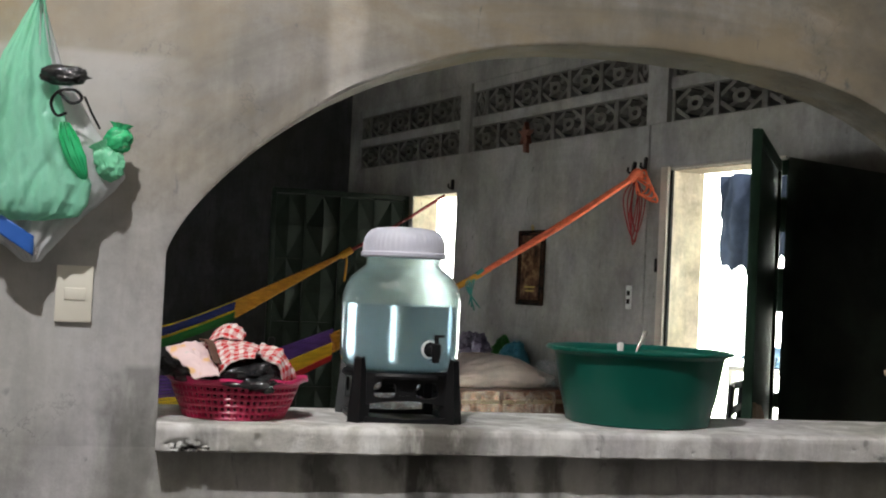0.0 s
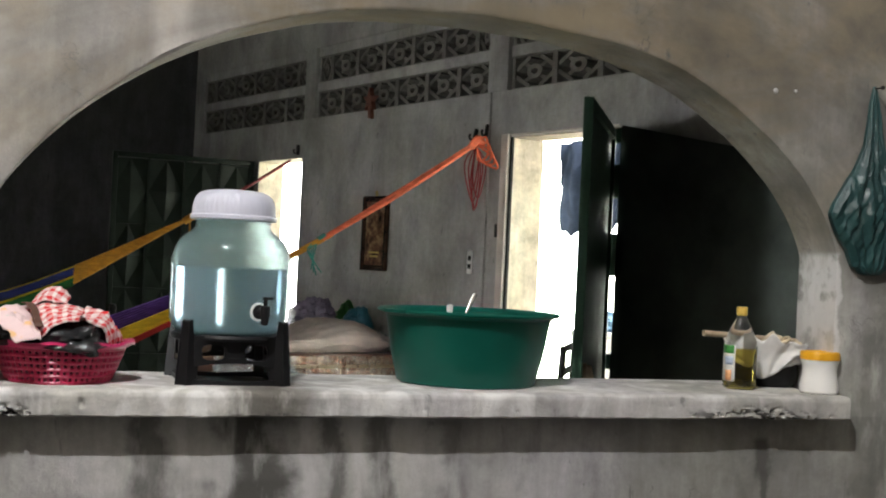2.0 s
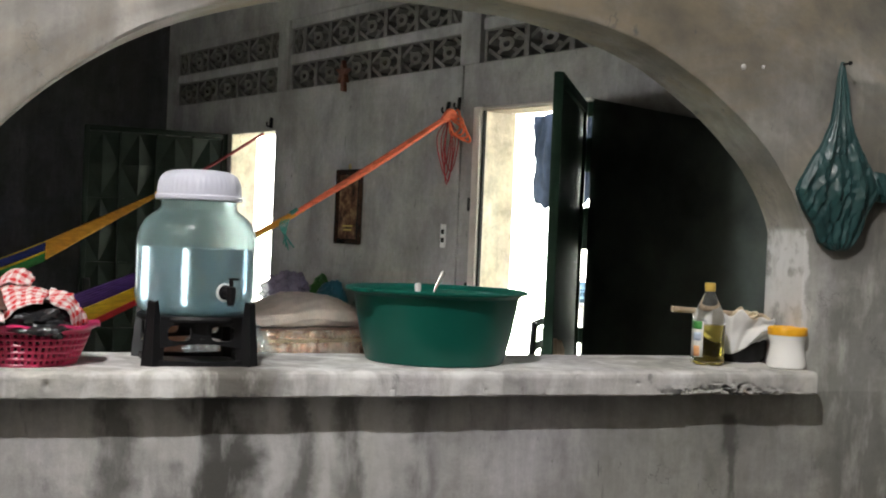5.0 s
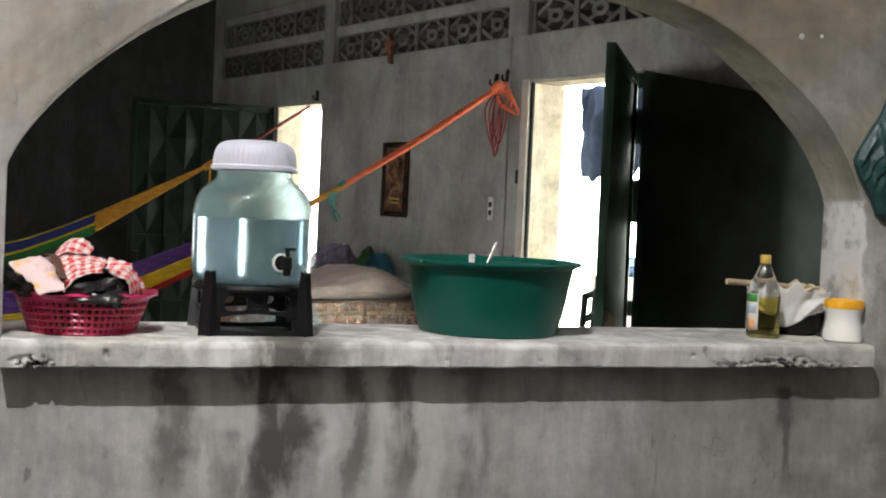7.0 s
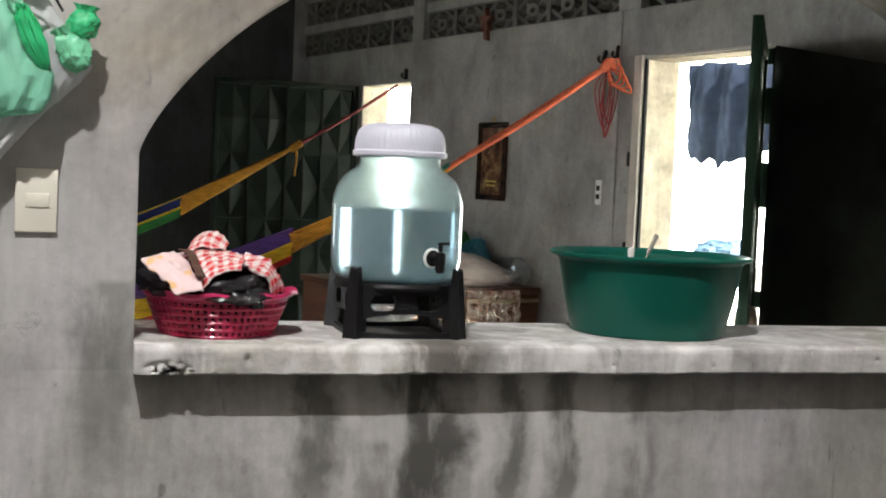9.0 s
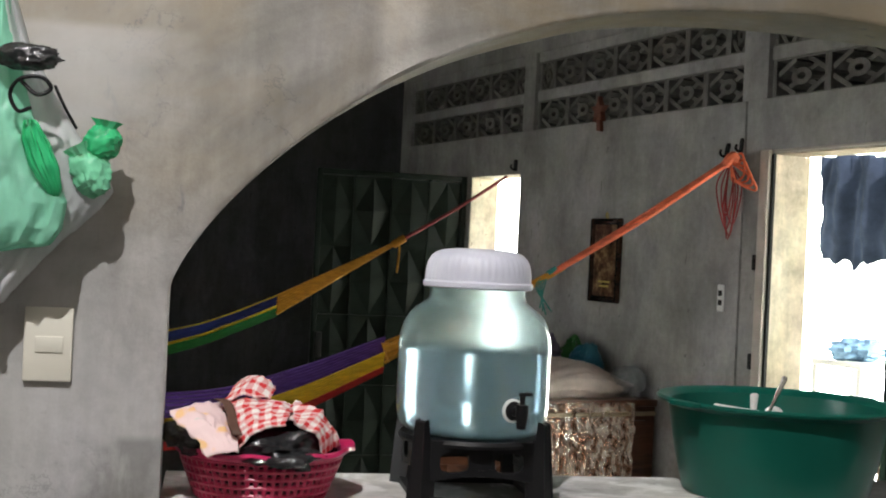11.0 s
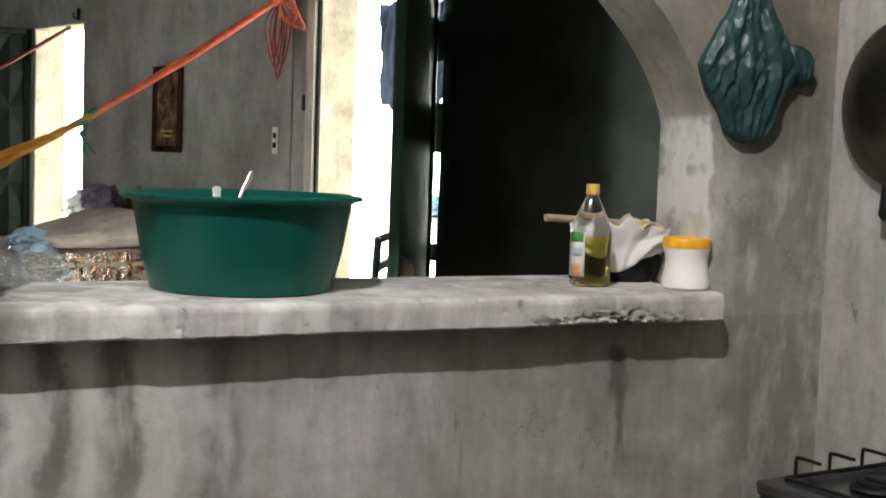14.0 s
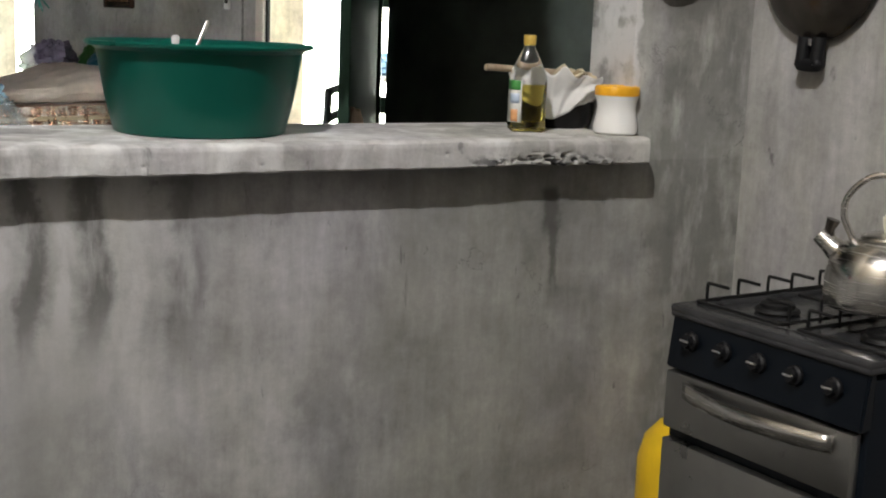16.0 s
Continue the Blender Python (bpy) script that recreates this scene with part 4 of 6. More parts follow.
def cloth_patch(corners, uv0, bulge, amp, seed, nu=26, nv=20, curl=0.0):
    """A piece of cloth between four corners (lower left, lower right, upper right, upper left), in folds."""
    c = [Vector(p) for p in corners]
    nrm = (c[1] - c[0]).cross(c[3] - c[0]).normalized()
    w, h = (c[1] - c[0]).length, (c[3] - c[0]).length
    bm = bmesh.new()
    layer = bm.loops.layers.uv.new("UVMap")

    def at_uv(u, v):
        p = c[0].lerp(c[1], u).lerp(c[3].lerp(c[2], u), v)
        arch = 4 * u * (1 - u) * (0.4 + 0.6 * 4 * v * (1 - v))
        edge = 0.006 * fbm((u * 3, v * 3, seed), 1.5, seed)
        return p + nrm * (bulge * arch + amp * fbm((p.x, p.y, p.z), 16, seed) + 0.4 * amp * fbm((p.x, p.y, p.z), 45, seed) + curl * max(0, u - 0.8)) + Vector((edge, 0, edge * 0.7))

    g = [[bm.verts.new(at_uv(i / nu, j / nv)) for j in range(nv + 1)] for i in range(nu + 1)]
    k = 3.85
    for i in range(nu):
        for j in range(nv):
            f = bm.faces.new((g[i][j], g[i + 1][j], g[i + 1][j + 1], g[i][j + 1]))
            for lp, (a, b2) in zip(f.loops, ((i, j), (i + 1, j), (i + 1, j + 1), (i, j + 1))):
                lp[layer].uv = (uv0 + a / nu * w * k * (0.5 if uv0 == 0 else 1), b2 / nv * h * k)
    return bm


def checked_cloth():
    t = thing("checked_cloth", "crumpled red and white checked kitchen cloth in the basket", "cloth")
    flaps = (("printed_flap", ((0.078, -0.062, 1.276), (0.127, -0.056, 1.281), (0.094, 0.07, 1.344), (0.01, 0.022, 1.334)), 0.0, 0.012, 0.007, 4, "pale pink printed border flap"),
             ("checked_flap", ((0.126, -0.035, 1.287), (0.203, -0.01, 1.322), (0.228, 0.1, 1.338), (0.108, 0.09, 1.35)), 0.25, 0.018, 0.009, 9, ""),
             ("checked_flap", ((0.2, 0.0, 1.318), (0.276, 0.025, 1.268), (0.315, 0.13, 1.268), (0.222, 0.12, 1.34)), 0.3, 0.03, 0.01, 14, ""),
             ("turned_corner", ((0.098, 0.085, 1.345), (0.182, 0.08, 1.35), (0.194, 0.13, 1.37), (0.13, 0.15, 1.374)), 0.25, 0.02, 0.008, 19, ""),
             ("back_flap", ((0.02, 0.03, 1.33), (0.225, 0.09, 1.335), (0.25, 0.22, 1.27), (0.05, 0.22, 1.275)), 0.25, 0.02, 0.01, 24, ""))
    for name, corners, uv0, bulge, amp, seed, label in flaps:
        solid(part(name, cloth_patch(corners, uv0, bulge, amp, seed), M_GINGHAM, t, label), 0.003)
    bm = bmesh.new()
    grid(bm, 4, 14, lambda u, v: Vector((0.084 + 0.016 * u + 0.036 * v + 0.006 * math.sin(5 * v), 0.055 - 0.1 * v, 1.352 - 0.047 * v ** 1.3 + 0.003 * math.sin(9 * v))))
    solid(part("strap", bm, M_BROWNSTRAP, t, "brown strap end"), 0.003)


def crumple_skin(bm, size, seed, amp, nu, nv, flat=0.0):
    def skin(u, h):
        a, th = 2 * math.pi * u, math.pi * (0.02 + 0.96 * h)
        d = Vector((math.sin(th) * math.cos(a), math.sin(th) * math.sin(a), -math.cos(th)))
        k = 1 + amp * (fbm(d, 1.6, seed) + 0.6 * abs(fbm(d, 4.5, seed + 5)) - 0.25)
        z = (d.z * k + 1) * size[2] * 0.5
        return Vector((d.x * k * size[0] / 2, d.y * k * size[1] / 2, max(z, flat)))

    closed_blob(bm, nu, nv, skin)


def crumple(name, label, category, at, size, material, seed, amp=0.25, nu=40, nv=24, rz=0.0, flat=0.0):
    """A crumpled bag or bundle: a rounded lump with creases, sitting on its base."""
    t = thing(name, label, category, at, rz)
    bm = bmesh.new()
    crumple_skin(bm, size, seed, amp, nu, nv, flat)
    part("crumpled_film", bm, material, t)
    return t


def oil_bottle(at):
    t = thing("oil_bottle", "clear bottle half full of yellow cooking oil", "bottle", at, rz=-22)
    t.scale = (0.85, 0.85, 1.0)
    n = 40

    def ring(r, z, sq):
        out = []
        for k in range(n):
            a = 2 * math.pi * k / n
            c, s = math.cos(a), math.sin(a)
            e = 2 / (2 + 3.0 * sq)
            out.append((r * math.copysign(abs(c) ** e, c), 0.82 * r * math.copysign(abs(s) ** e, s) if sq else r * math.sin(a), z))
        return out

    def skin(bm, rows):
        rings = [[bm.verts.new(p) for p in ring(*row)] for row in rows]
        for a, b in zip(rings, rings[1:]):
            for k in range(n):
                bm.faces.new((a[k], a[(k + 1) % n], b[(k + 1) % n], b[k]))
        bm.faces.new(rings[0][::-1])
        bm.faces.new(rings[-1])

    rows = [(0.043, 0.0, 1), (0.0495, 0.006, 1), (0.05, 0.02, 1), (0.0485, 0.026, 1), (0.05, 0.032, 1), (0.0485, 0.06, 1), (0.05, 0.115, 1), (0.049, 0.125, 0.8), (0.043, 0.142, 0.5), (0.032, 0.165, 0.2), (0.02, 0.186, 0), (0.015, 0.194, 0), (0.0145, 0.203, 0)]
    bm = bmesh.new()
    skin(bm, rows)
    skin(bm, [(max(0.004, r - 0.0015), z + (0.0015 if i == 0 else 0), q) for i, (r, z, q) in enumerate(rows)])
    shell = part("bottle_body", bm, M_PET, t, "clear moulded plastic")
    bm = bmesh.new()
    skin(bm, [(max(0.004, r - 0.0022), z + (0.0025 if i == 0 else 0), q) for i, (r, z, q) in enumerate(rows[:6])] + [(0.0468, 0.108, 1)])
    part("oil", bm, M_OIL, shell, "golden cooking oil")
    bm = bmesh.new()
    lathe(bm, [(0.0, 0.22), (0.0155, 0.22), (0.0168, 0.218), (0.0168, 0.199), (0.0155, 0.197), (0.0145, 0.197), (0.0145, 0.203), (0, 0.204)], 28)
    part("cap", bm, M_CAP, t, "yellow screw cap")

    def strip(name, mt, z0, z1, a0, a1, off, label):
        bm = bmesh.new()

        def f(u, v):
            a = radians(a0 + (a1 - a0) * u)
            c, s = math.cos(a), math.sin(a)
            e = 0.4
            return Vector(((0.0502 + off) * math.copysign(abs(c) ** e, c), 0.82 * (0.0502 + off) * math.copysign(abs(s) ** e, s), z0 + (z1 - z0) * v))

        grid(bm, 16, 3, f)
        return solid(part(name, bm, mt, lab if name != "label" else t, label), 0.0004)

    lab = None
    lab = strip("label", M_LABEL, 0.022, 0.118, 175, 262, 0.0, "paper label")
    strip("green_band", M_LABELGREEN, 0.096, 0.118, 178, 258, 0.0006, "green band")
    strip("blue_patch", M_LABELBLUE, 0.066, 0.088, 188, 255, 0.0006, "pale blue patch")
    strip("orange_patch", M_LABELORANGE, 0.024, 0.052, 200, 250, 0.0006, "orange patch")


def cook_pot(at):
    t = thing("cook_pot", "small blackened pot covered with crumpled white paper", "pot", at)
    bm = bmesh.new()
    lathe(bm, [(0, 0), (0.07, 0), (0.083, 0.012), (0.088, 0.035), (0.088, 0.085), (0.092, 0.09), (0.09, 0.093), (0.085, 0.088), (0.084, 0.035), (0.078, 0.014), (0, 0.005)], 48)
    part("pot_body", bm, M_POT, t)

    def cover(u, v):
        # the sheet hangs lowest at one corner, and its pleats run down to that corner
        az = 158 + 230 * u
        a = radians(az)
        tip = math.exp(-((az - 228) / 34) ** 2)
        top = 0.126 + 0.016 * math.exp(-((az - 205) / 20) ** 2) + 0.02 * math.exp(-((az - 243) / 9) ** 2) - 0.012 * math.exp(-((az - 330) / 25) ** 2) + 0.004 * math.sin(az * 0.21)
        low = 0.066 - 0.042 * tip
        w = v ** 1.15
        f = (az - 228) / (1.0 - 0.72 * v)
        pleat = 0.008 * math.sin(f * 0.075 + 0.6) + 0.003 * math.sin(f * 0.19 + 2.0) * math.sin(f * 0.031)
        r = 0.112 - 0.016 * v + pleat * (1 - 0.5 * v) + 0.008 * fbm((u * 3, v * 1.5, 0), 1.3, 7)
        return Vector((r * math.cos(a), r * math.sin(a), top + (low - top) * w))

    bm = bmesh.new()
    grid(bm, 110, 16, cover)
    solid(part("paper_cover", bm, M_PAPER, t, "crumpled white paper wrap"), 0.001)
    for k, (dx, dy, dz, w, tilt, turn) in enumerate(((0.0, 0.0, 0.118, 0.145, 7, 15), (-0.01, -0.03, 0.126, 0.12, -6, 60), (0.03, -0.035, 0.129, 0.1, 9, 110))):
        bm = bmesh.new()
        m = pose(dx, dy, dz, tilt, -tilt * 0.7, turn)
        vs = grid(bm, 14, 14, lambda u, v: Vector(((u - 0.5) * w, (v - 0.5) * w * 0.8, 0.022 * fbm((u, v, 0), 3.0, 3 + 5 * k))))
        bmesh.ops.transform(bm, matrix=m, verts=vs)
        solid(part("flatbread", bm, M_BREAD, t, "toasted flatbread"), 0.004)


def wooden_spoon(at):
    t = thing("wooden_spoon", "pale wooden spoon lying across the pot", "spoon", at)
    bm = bmesh.new()
    tube(bm, [(-0.19, 0, 0.01), (-0.05, 0, 0.004), (0.06, 0, -0.004)], [0.0082, 0.0075, 0.007], 12)
    part("handle", bm, M_SPOONWOOD, t)
    bm = bmesh.new()
    bmesh.ops.create_uvsphere(bm, u_segments=20, v_segments=10, radius=1, matrix=Matrix.Translation((0.09, 0, -0.005)) @ Matrix.Diagonal((0.04, 0.022, 0.008, 1)))
    part("bowl", bm, M_SPOONWOOD, t)


def white_jar(at):
    t = thing("storage_jar", "white plastic jar with a yellow lid", "jar", at)
    t.scale = (0.78, 0.78, 1.06)
    bm = bmesh.new()
    lathe(bm, [(0, 0), (0.058, 0), (0.065, 0.005), (0.066, 0.02), (0.06, 0.04), (0.0568, 0.057), (0.0595, 0.073), (0.0645, 0.082), (0.064, 0.086), (0, 0.086)], 56)
    part("jar_body", bm, M_JARWHITE, t)
    bm = bmesh.new()
    lathe(bm, [(0.063, 0.085), (0.066, 0.085), (0.0665, 0.088), (0.066, 0.102), (0.063, 0.105), (0.05, 0.106), (0.048, 0.1045), (0, 0.1045)], 72)
    for v in bm.verts:
        if 0.087 < v.co.z < 0.103:
            a = math.atan2(v.co.y, v.co.x)
            k = 1 + 0.006 * math.cos(60 * a)
            v.co.x *= k
            v.co.y *= k
    part("lid", bm, M_YELLOW, t, "yellow screw lid")


jar_stand((0.552, 0.145, ON))
water_dispenser((0.552, 0.145, ON))
wash_tub((1.168, 0.182, ON))
spoon((1.105, 0.15, ON + 0.197), 10, -4, "white plastic spoon standing in the green tub", M_WHITEPL, 0.009)
spoon((1.192, 0.2, ON + 0.226), -8, 28, "clear plastic spoon leaning in the green tub", M_STEEL, 0.0065)
spoon((1.07, 0.26, ON + 0.158), 4, -84, "white plastic spoon lying across the tub", M_WHITEPL, 0.006)
basket((0.172, 0.12, ON))
checked_cloth()
bag = crumple("black_bag", "crumpled black plastic bag in the magenta basket", "plastic bag", (0.17, 0.1, ON + 0.012), (0.235, 0.2, 0.128), M_BLACKFILM, 11, 0.3)
for lobe, at, size, seed in (("bulge", (0.02, -0.1, 0.05), (0.145, 0.085, 0.062), 13), ("loose_corner", (-0.115, -0.06, 0.07), (0.1, 0.09, 0.065), 17)):
    bm = bmesh.new()
    crumple_skin(bm, size, seed, 0.45, 34, 18)
    bmesh.ops.translate(bm, vec=Vector(at), verts=bm.verts)
    part(lobe, bm, M_BLACKFILM, bag)
oil_bottle((1.926, 0.11, ON))
cook_pot((2.085, 0.225, ON))
wooden_spoon((2.055, 0.2, ON + 0.132))
white_jar((2.113, 0.018, ON))

# ---- kitchen walls ----
def hung_skin(rows, back, depth, seed, pleats=0.1, nu=150, nv=150, slack=1.0, swell=0.7):
    """The skin of a hanging bag: rows are (height, left, right) down its outline; gathered at the top, slack below."""
    rows = sorted(rows, key=lambda r: -r[0])

    def at_z(z):
        for (z0, a0, b0), (z1, a1, b1) in zip(rows, rows[1:]):
            if z >= z1:
                k = (z0 - z) / (z0 - z1)
                return a0 + (a1 - a0) * k, b0 + (b1 - b0) * k
        return rows[-1][1:]

    wide = max(r[2] - r[1] for r in rows)
    bm = bmesh.new()

    def skin(u, v):
        z = rows[0][0] + (rows[-1][0] - rows[0][0]) * v
        l, r = at_z(z)
        a = 2 * math.pi * u
        x = (l + r) / 2 + (r - l) / 2 * math.cos(a)
        across = (x - l) / max(1e-4, r - l)
        fold = pleats * math.sin(20 * across + 2.5 * v + seed) * (1 - v) + 0.35 * pleats * math.sin(37 * across - 6 * v + seed)
        crease = slack * (0.55 * abs(fbm((x + 0.2 * z, 0, 0.22 * z), 15, seed)) + 0.5 * abs(fbm((x - 0.4 * z, 0, 0.25 * z), 30, seed + 4)) + 0.07 * abs(fbm((x + 0.6 * z, 0, 0.3 * z), 60, seed + 9)))
        d = depth * ((r - l) / wide) ** swell * (1 + fold * 2 - 0.55 * crease)
        y = back - (d * (0.5 + 0.5 * math.copysign(abs(math.sin(a)) ** 0.7, math.sin(a))) if math.sin(a) > -0.2 else 0.0)
        return Vector((x, y, z + 0.004 * fbm((x, 0, z), 30, seed)))

    closed_blob(bm, nu, nv, skin)
    return bm


def hung_bag(name, label, rows, back, depth, material, seed, pleats=0.1, slack=1.0, swell=0.7):
    top = max(rows)
    t = thing(name, label, "plastic bag")
    part("bag_body", hung_skin(rows, back, depth, seed, pleats, slack=slack, swell=swell), material, t)
    bm = bmesh.new()
    lathe(bm, [(0, 0), (0.0025, 0), (0.0025, 0.045 - back), (0.006, 0.045 - back), (0.006, 0.048 - back), (0, 0.048 - back)], 10, Matrix.Translation(((top[1] + top[2]) / 2, 0.012, top[0] - 0.006)) @ Matrix.Rotation(radians(90), 4, "X"))
    part("nail", bm, M_IRON, t)
    return t


green = hung_bag("green_bag", "dark green plastic bag hung on a wall nail",
                 [(2.005, 2.226, 2.236), (1.965, 2.217, 2.246), (1.905, 2.21, 2.257), (1.846, 2.201, 2.266), (1.786, 2.175, 2.291), (1.726, 2.134, 2.329), (1.68, 2.106, 2.352), (1.658, 2.096, 2.356), (1.645, 2.1, 2.35), (1.606, 2.12, 2.329), (1.558, 2.157, 2.308), (1.52, 2.174, 2.288), (1.503, 2.205, 2.268), (1.497, 2.23, 2.258)], -0.006, 0.05, M_GREENFILM, 3, 0.12, 1.0)
part("knotted_ear", hung_skin([(1.715, 2.325, 2.372), (1.7, 2.322, 2.392), (1.683, 2.32, 2.402), (1.655, 2.322, 2.404), (1.641, 2.345, 2.397), (1.634, 2.36, 2.385)], -0.012, 0.024, 7, 0.15, 48, 30, 0.9), M_GREENFILM, green)
white = hung_bag("white_bag", "white plastic bag hung beside the green bag",
                 [(2.04, -0.282, -0.272), (1.92, -0.3, -0.232), (1.8, -0.36, -0.165), (1.71, -0.39, -0.098), (1.69, -0.39, -0.09), (1.66, -0.38, -0.11), (1.6, -0.37, -0.175), (1.54, -0.335, -0.228), (1.503, -0.285, -0.255)], -0.006, 0.085, M_WHITEFILM, 6, 0.05, 0.3, 0.05)
bm = bmesh.new()
grid(bm, 10, 8, lambda u, v: Vector((-0.335 + 0.072 * u, -0.098 - 0.008 * math.sin(3 * u), 1.56 + 0.04 * v - 0.045 * u)))
solid(part("blue_print", bm, M_BLUEPRINT, white, "blue printed patch"), 0.0006)
mint = hung_bag("mint_bag", "bulging mint green plastic bag hung on a wall nail",
         [(2.05, -0.288, -0.27), (1.93, -0.345, -0.25), (1.8, -0.385, -0.215), (1.72, -0.4, -0.18), (1.665, -0.4, -0.156), (1.625, -0.395, -0.162), (1.602, -0.38, -0.18), (1.588, -0.34, -0.24)], -0.062, 0.066, M_MINTFILM, 9, 0.08, 0.45)
part("contents", hung_skin([(1.76, -0.36, -0.25), (1.72, -0.37, -0.21), (1.665, -0.375, -0.185), (1.635, -0.37, -0.19), (1.612, -0.355, -0.21), (1.6, -0.33, -0.24)], -0.07, 0.042, 15, 0.1, 60, 40, 0.6), M_WHITEFILM, mint, "white bundle showing through the film")


def knotted_bag(name, label, at, size, seed, tilt, material):
    """A small bag twisted shut: a flattened crumpled pouch and its gathered neck."""
    t = thing(name, label, "plastic bag", at)
    t.matrix_basis = pose(*at, 0, tilt, 0)
    bm = bmesh.new()
    crumple_skin(bm, size, seed, 0.24, 48, 30)
    part("pouch", bm, material, t)
    bm = bmesh.new()

    def neck(u, v):
        a = 2 * math.pi * u
        r = (0.2 + 0.16 * v * v) * size[0] * (1 + 0.22 * math.sin(6 * a + seed))
        return Vector((r * math.cos(a), 0.6 * r * math.sin(a), size[2] * (0.86 + 0.3 * v)))

    closed_blob(bm, 30, 6, neck)
    part("neck", bm, material, t)


knotted_bag("green_bundle", "small knotted green plastic bag", (-0.106, -0.08, 1.682), (0.062, 0.04, 0.074), 21, -28, M_MINTPALE)
knotted_bag("green_knot", "small twisted green plastic bag", (-0.112, -0.076, 1.735), (0.06, 0.04, 0.056), 25, 8, M_MINTDEEP)
pouch = thing("green_pouch", "flattened green plastic bag between white ones", "plastic bag")
part("pouch", hung_skin([(1.79, -0.225, -0.205), (1.76, -0.226, -0.185), (1.72, -0.212, -0.168), (1.69, -0.19, -0.163), (1.672, -0.178, -0.168)], -0.098, 0.035, 31, 0.08, 48, 36, 0.3), M_MINTDEEP, pouch)
crumple("black_tuft", "black plastic bag tied in a tuft", "plastic bag", (-0.22, -0.125, 1.862), (0.1, 0.05, 0.042), M_BLACKFILM, 41, 0.25, 48, 24)


def tie_loop(at):
    t = thing("black_tie", "looped black plastic tie round hanging bags", "tie", at)
    bm = bmesh.new()
    tube(bm, curve_pts([(-0.005, 0, 0.0), (0.02, -0.01, -0.02), (0.04, -0.01, -0.01), (0.026, -0.012, 0.006), (-0.005, -0.01, 0.002), (-0.02, 0, -0.02), (-0.008, 0, -0.045), (0.012, -0.004, -0.04)], 6), 0.0032, 8)
    tube(bm, curve_pts([(0.045, -0.005, -0.004), (0.06, 0.0, -0.035), (0.078, 0.01, -0.066)], 6), 0.0025, 6)
    part("loop", bm, M_BLACK, t)


tie_loop((-0.222, -0.135, 1.846))


def light_switch(at):
    t = thing("light_switch", "ivory light switch plate on the cement wall", "switch", at)
    bm = bmesh.new()
    box(bm, -0.038, 0.038, -0.009, 0.0, -0.06, 0.06, 0.003)
    part("plate", bm, M_SWITCH, t)
    bm = bmesh.new()
    box(bm, -0.02, 0.024, -0.0115, -0.0085, -0.013, 0.013, 0.0015)
    part("rocker", bm, M_SWITCH, t)


light_switch((-0.184, -0.001, 1.44))


def wok(at):
    t = thing("frying_wok", "sooty aluminium wok hung on the kitchen wall", "pan", at, rz=0)
    m = Matrix.Rotation(radians(-90), 4, "Y") @ Matrix.Identity(4)
    bm = bmesh.new()
    lathe(bm, [(0, 0.05), (0.085, 0.05), (0.1, 0.046), (0.14, 0.03), (0.172, 0.008), (0.18, 0.004), (0.182, 0.0), (0.172, 0.002), (0.14, 0.024), (0.1, 0.04), (0, 0.044)], 64, m)
    part("bowl", bm, M_PAN, t)
    for s in (-1, 1):
        bm = bmesh.new()
        tube(bm, curve_pts([(-0.008, -0.023, s * 0.175), (-0.012, -0.023, s * 0.225), (-0.012, -0.023, s * 0.236), (-0.012, 0.023, s * 0.236), (-0.012, 0.023, s * 0.225), (-0.008, 0.023, s * 0.175)], 6), 0.0155, 10)
        h = part("loop_handle", bm, M_BLACK, t, "black plastic loop handle")
        bm = bmesh.new()
        box(bm, -0.016, -0.004, -0.007, 0.007, min(s * 0.176, s * 0.194), max(s * 0.176, s * 0.194), 0.002)
        part("bracket", bm, M_CHROME, h, "chrome handle bracket")


wok((2.474, -0.228, 1.592))


# ---- cooker corner ----
STOVE = Matrix.Translation((1.895, -0.487, 0)) @ Matrix.Rotation(radians(4), 4, "Z") @ Matrix.Translation((-1.895, 0.487, 0))


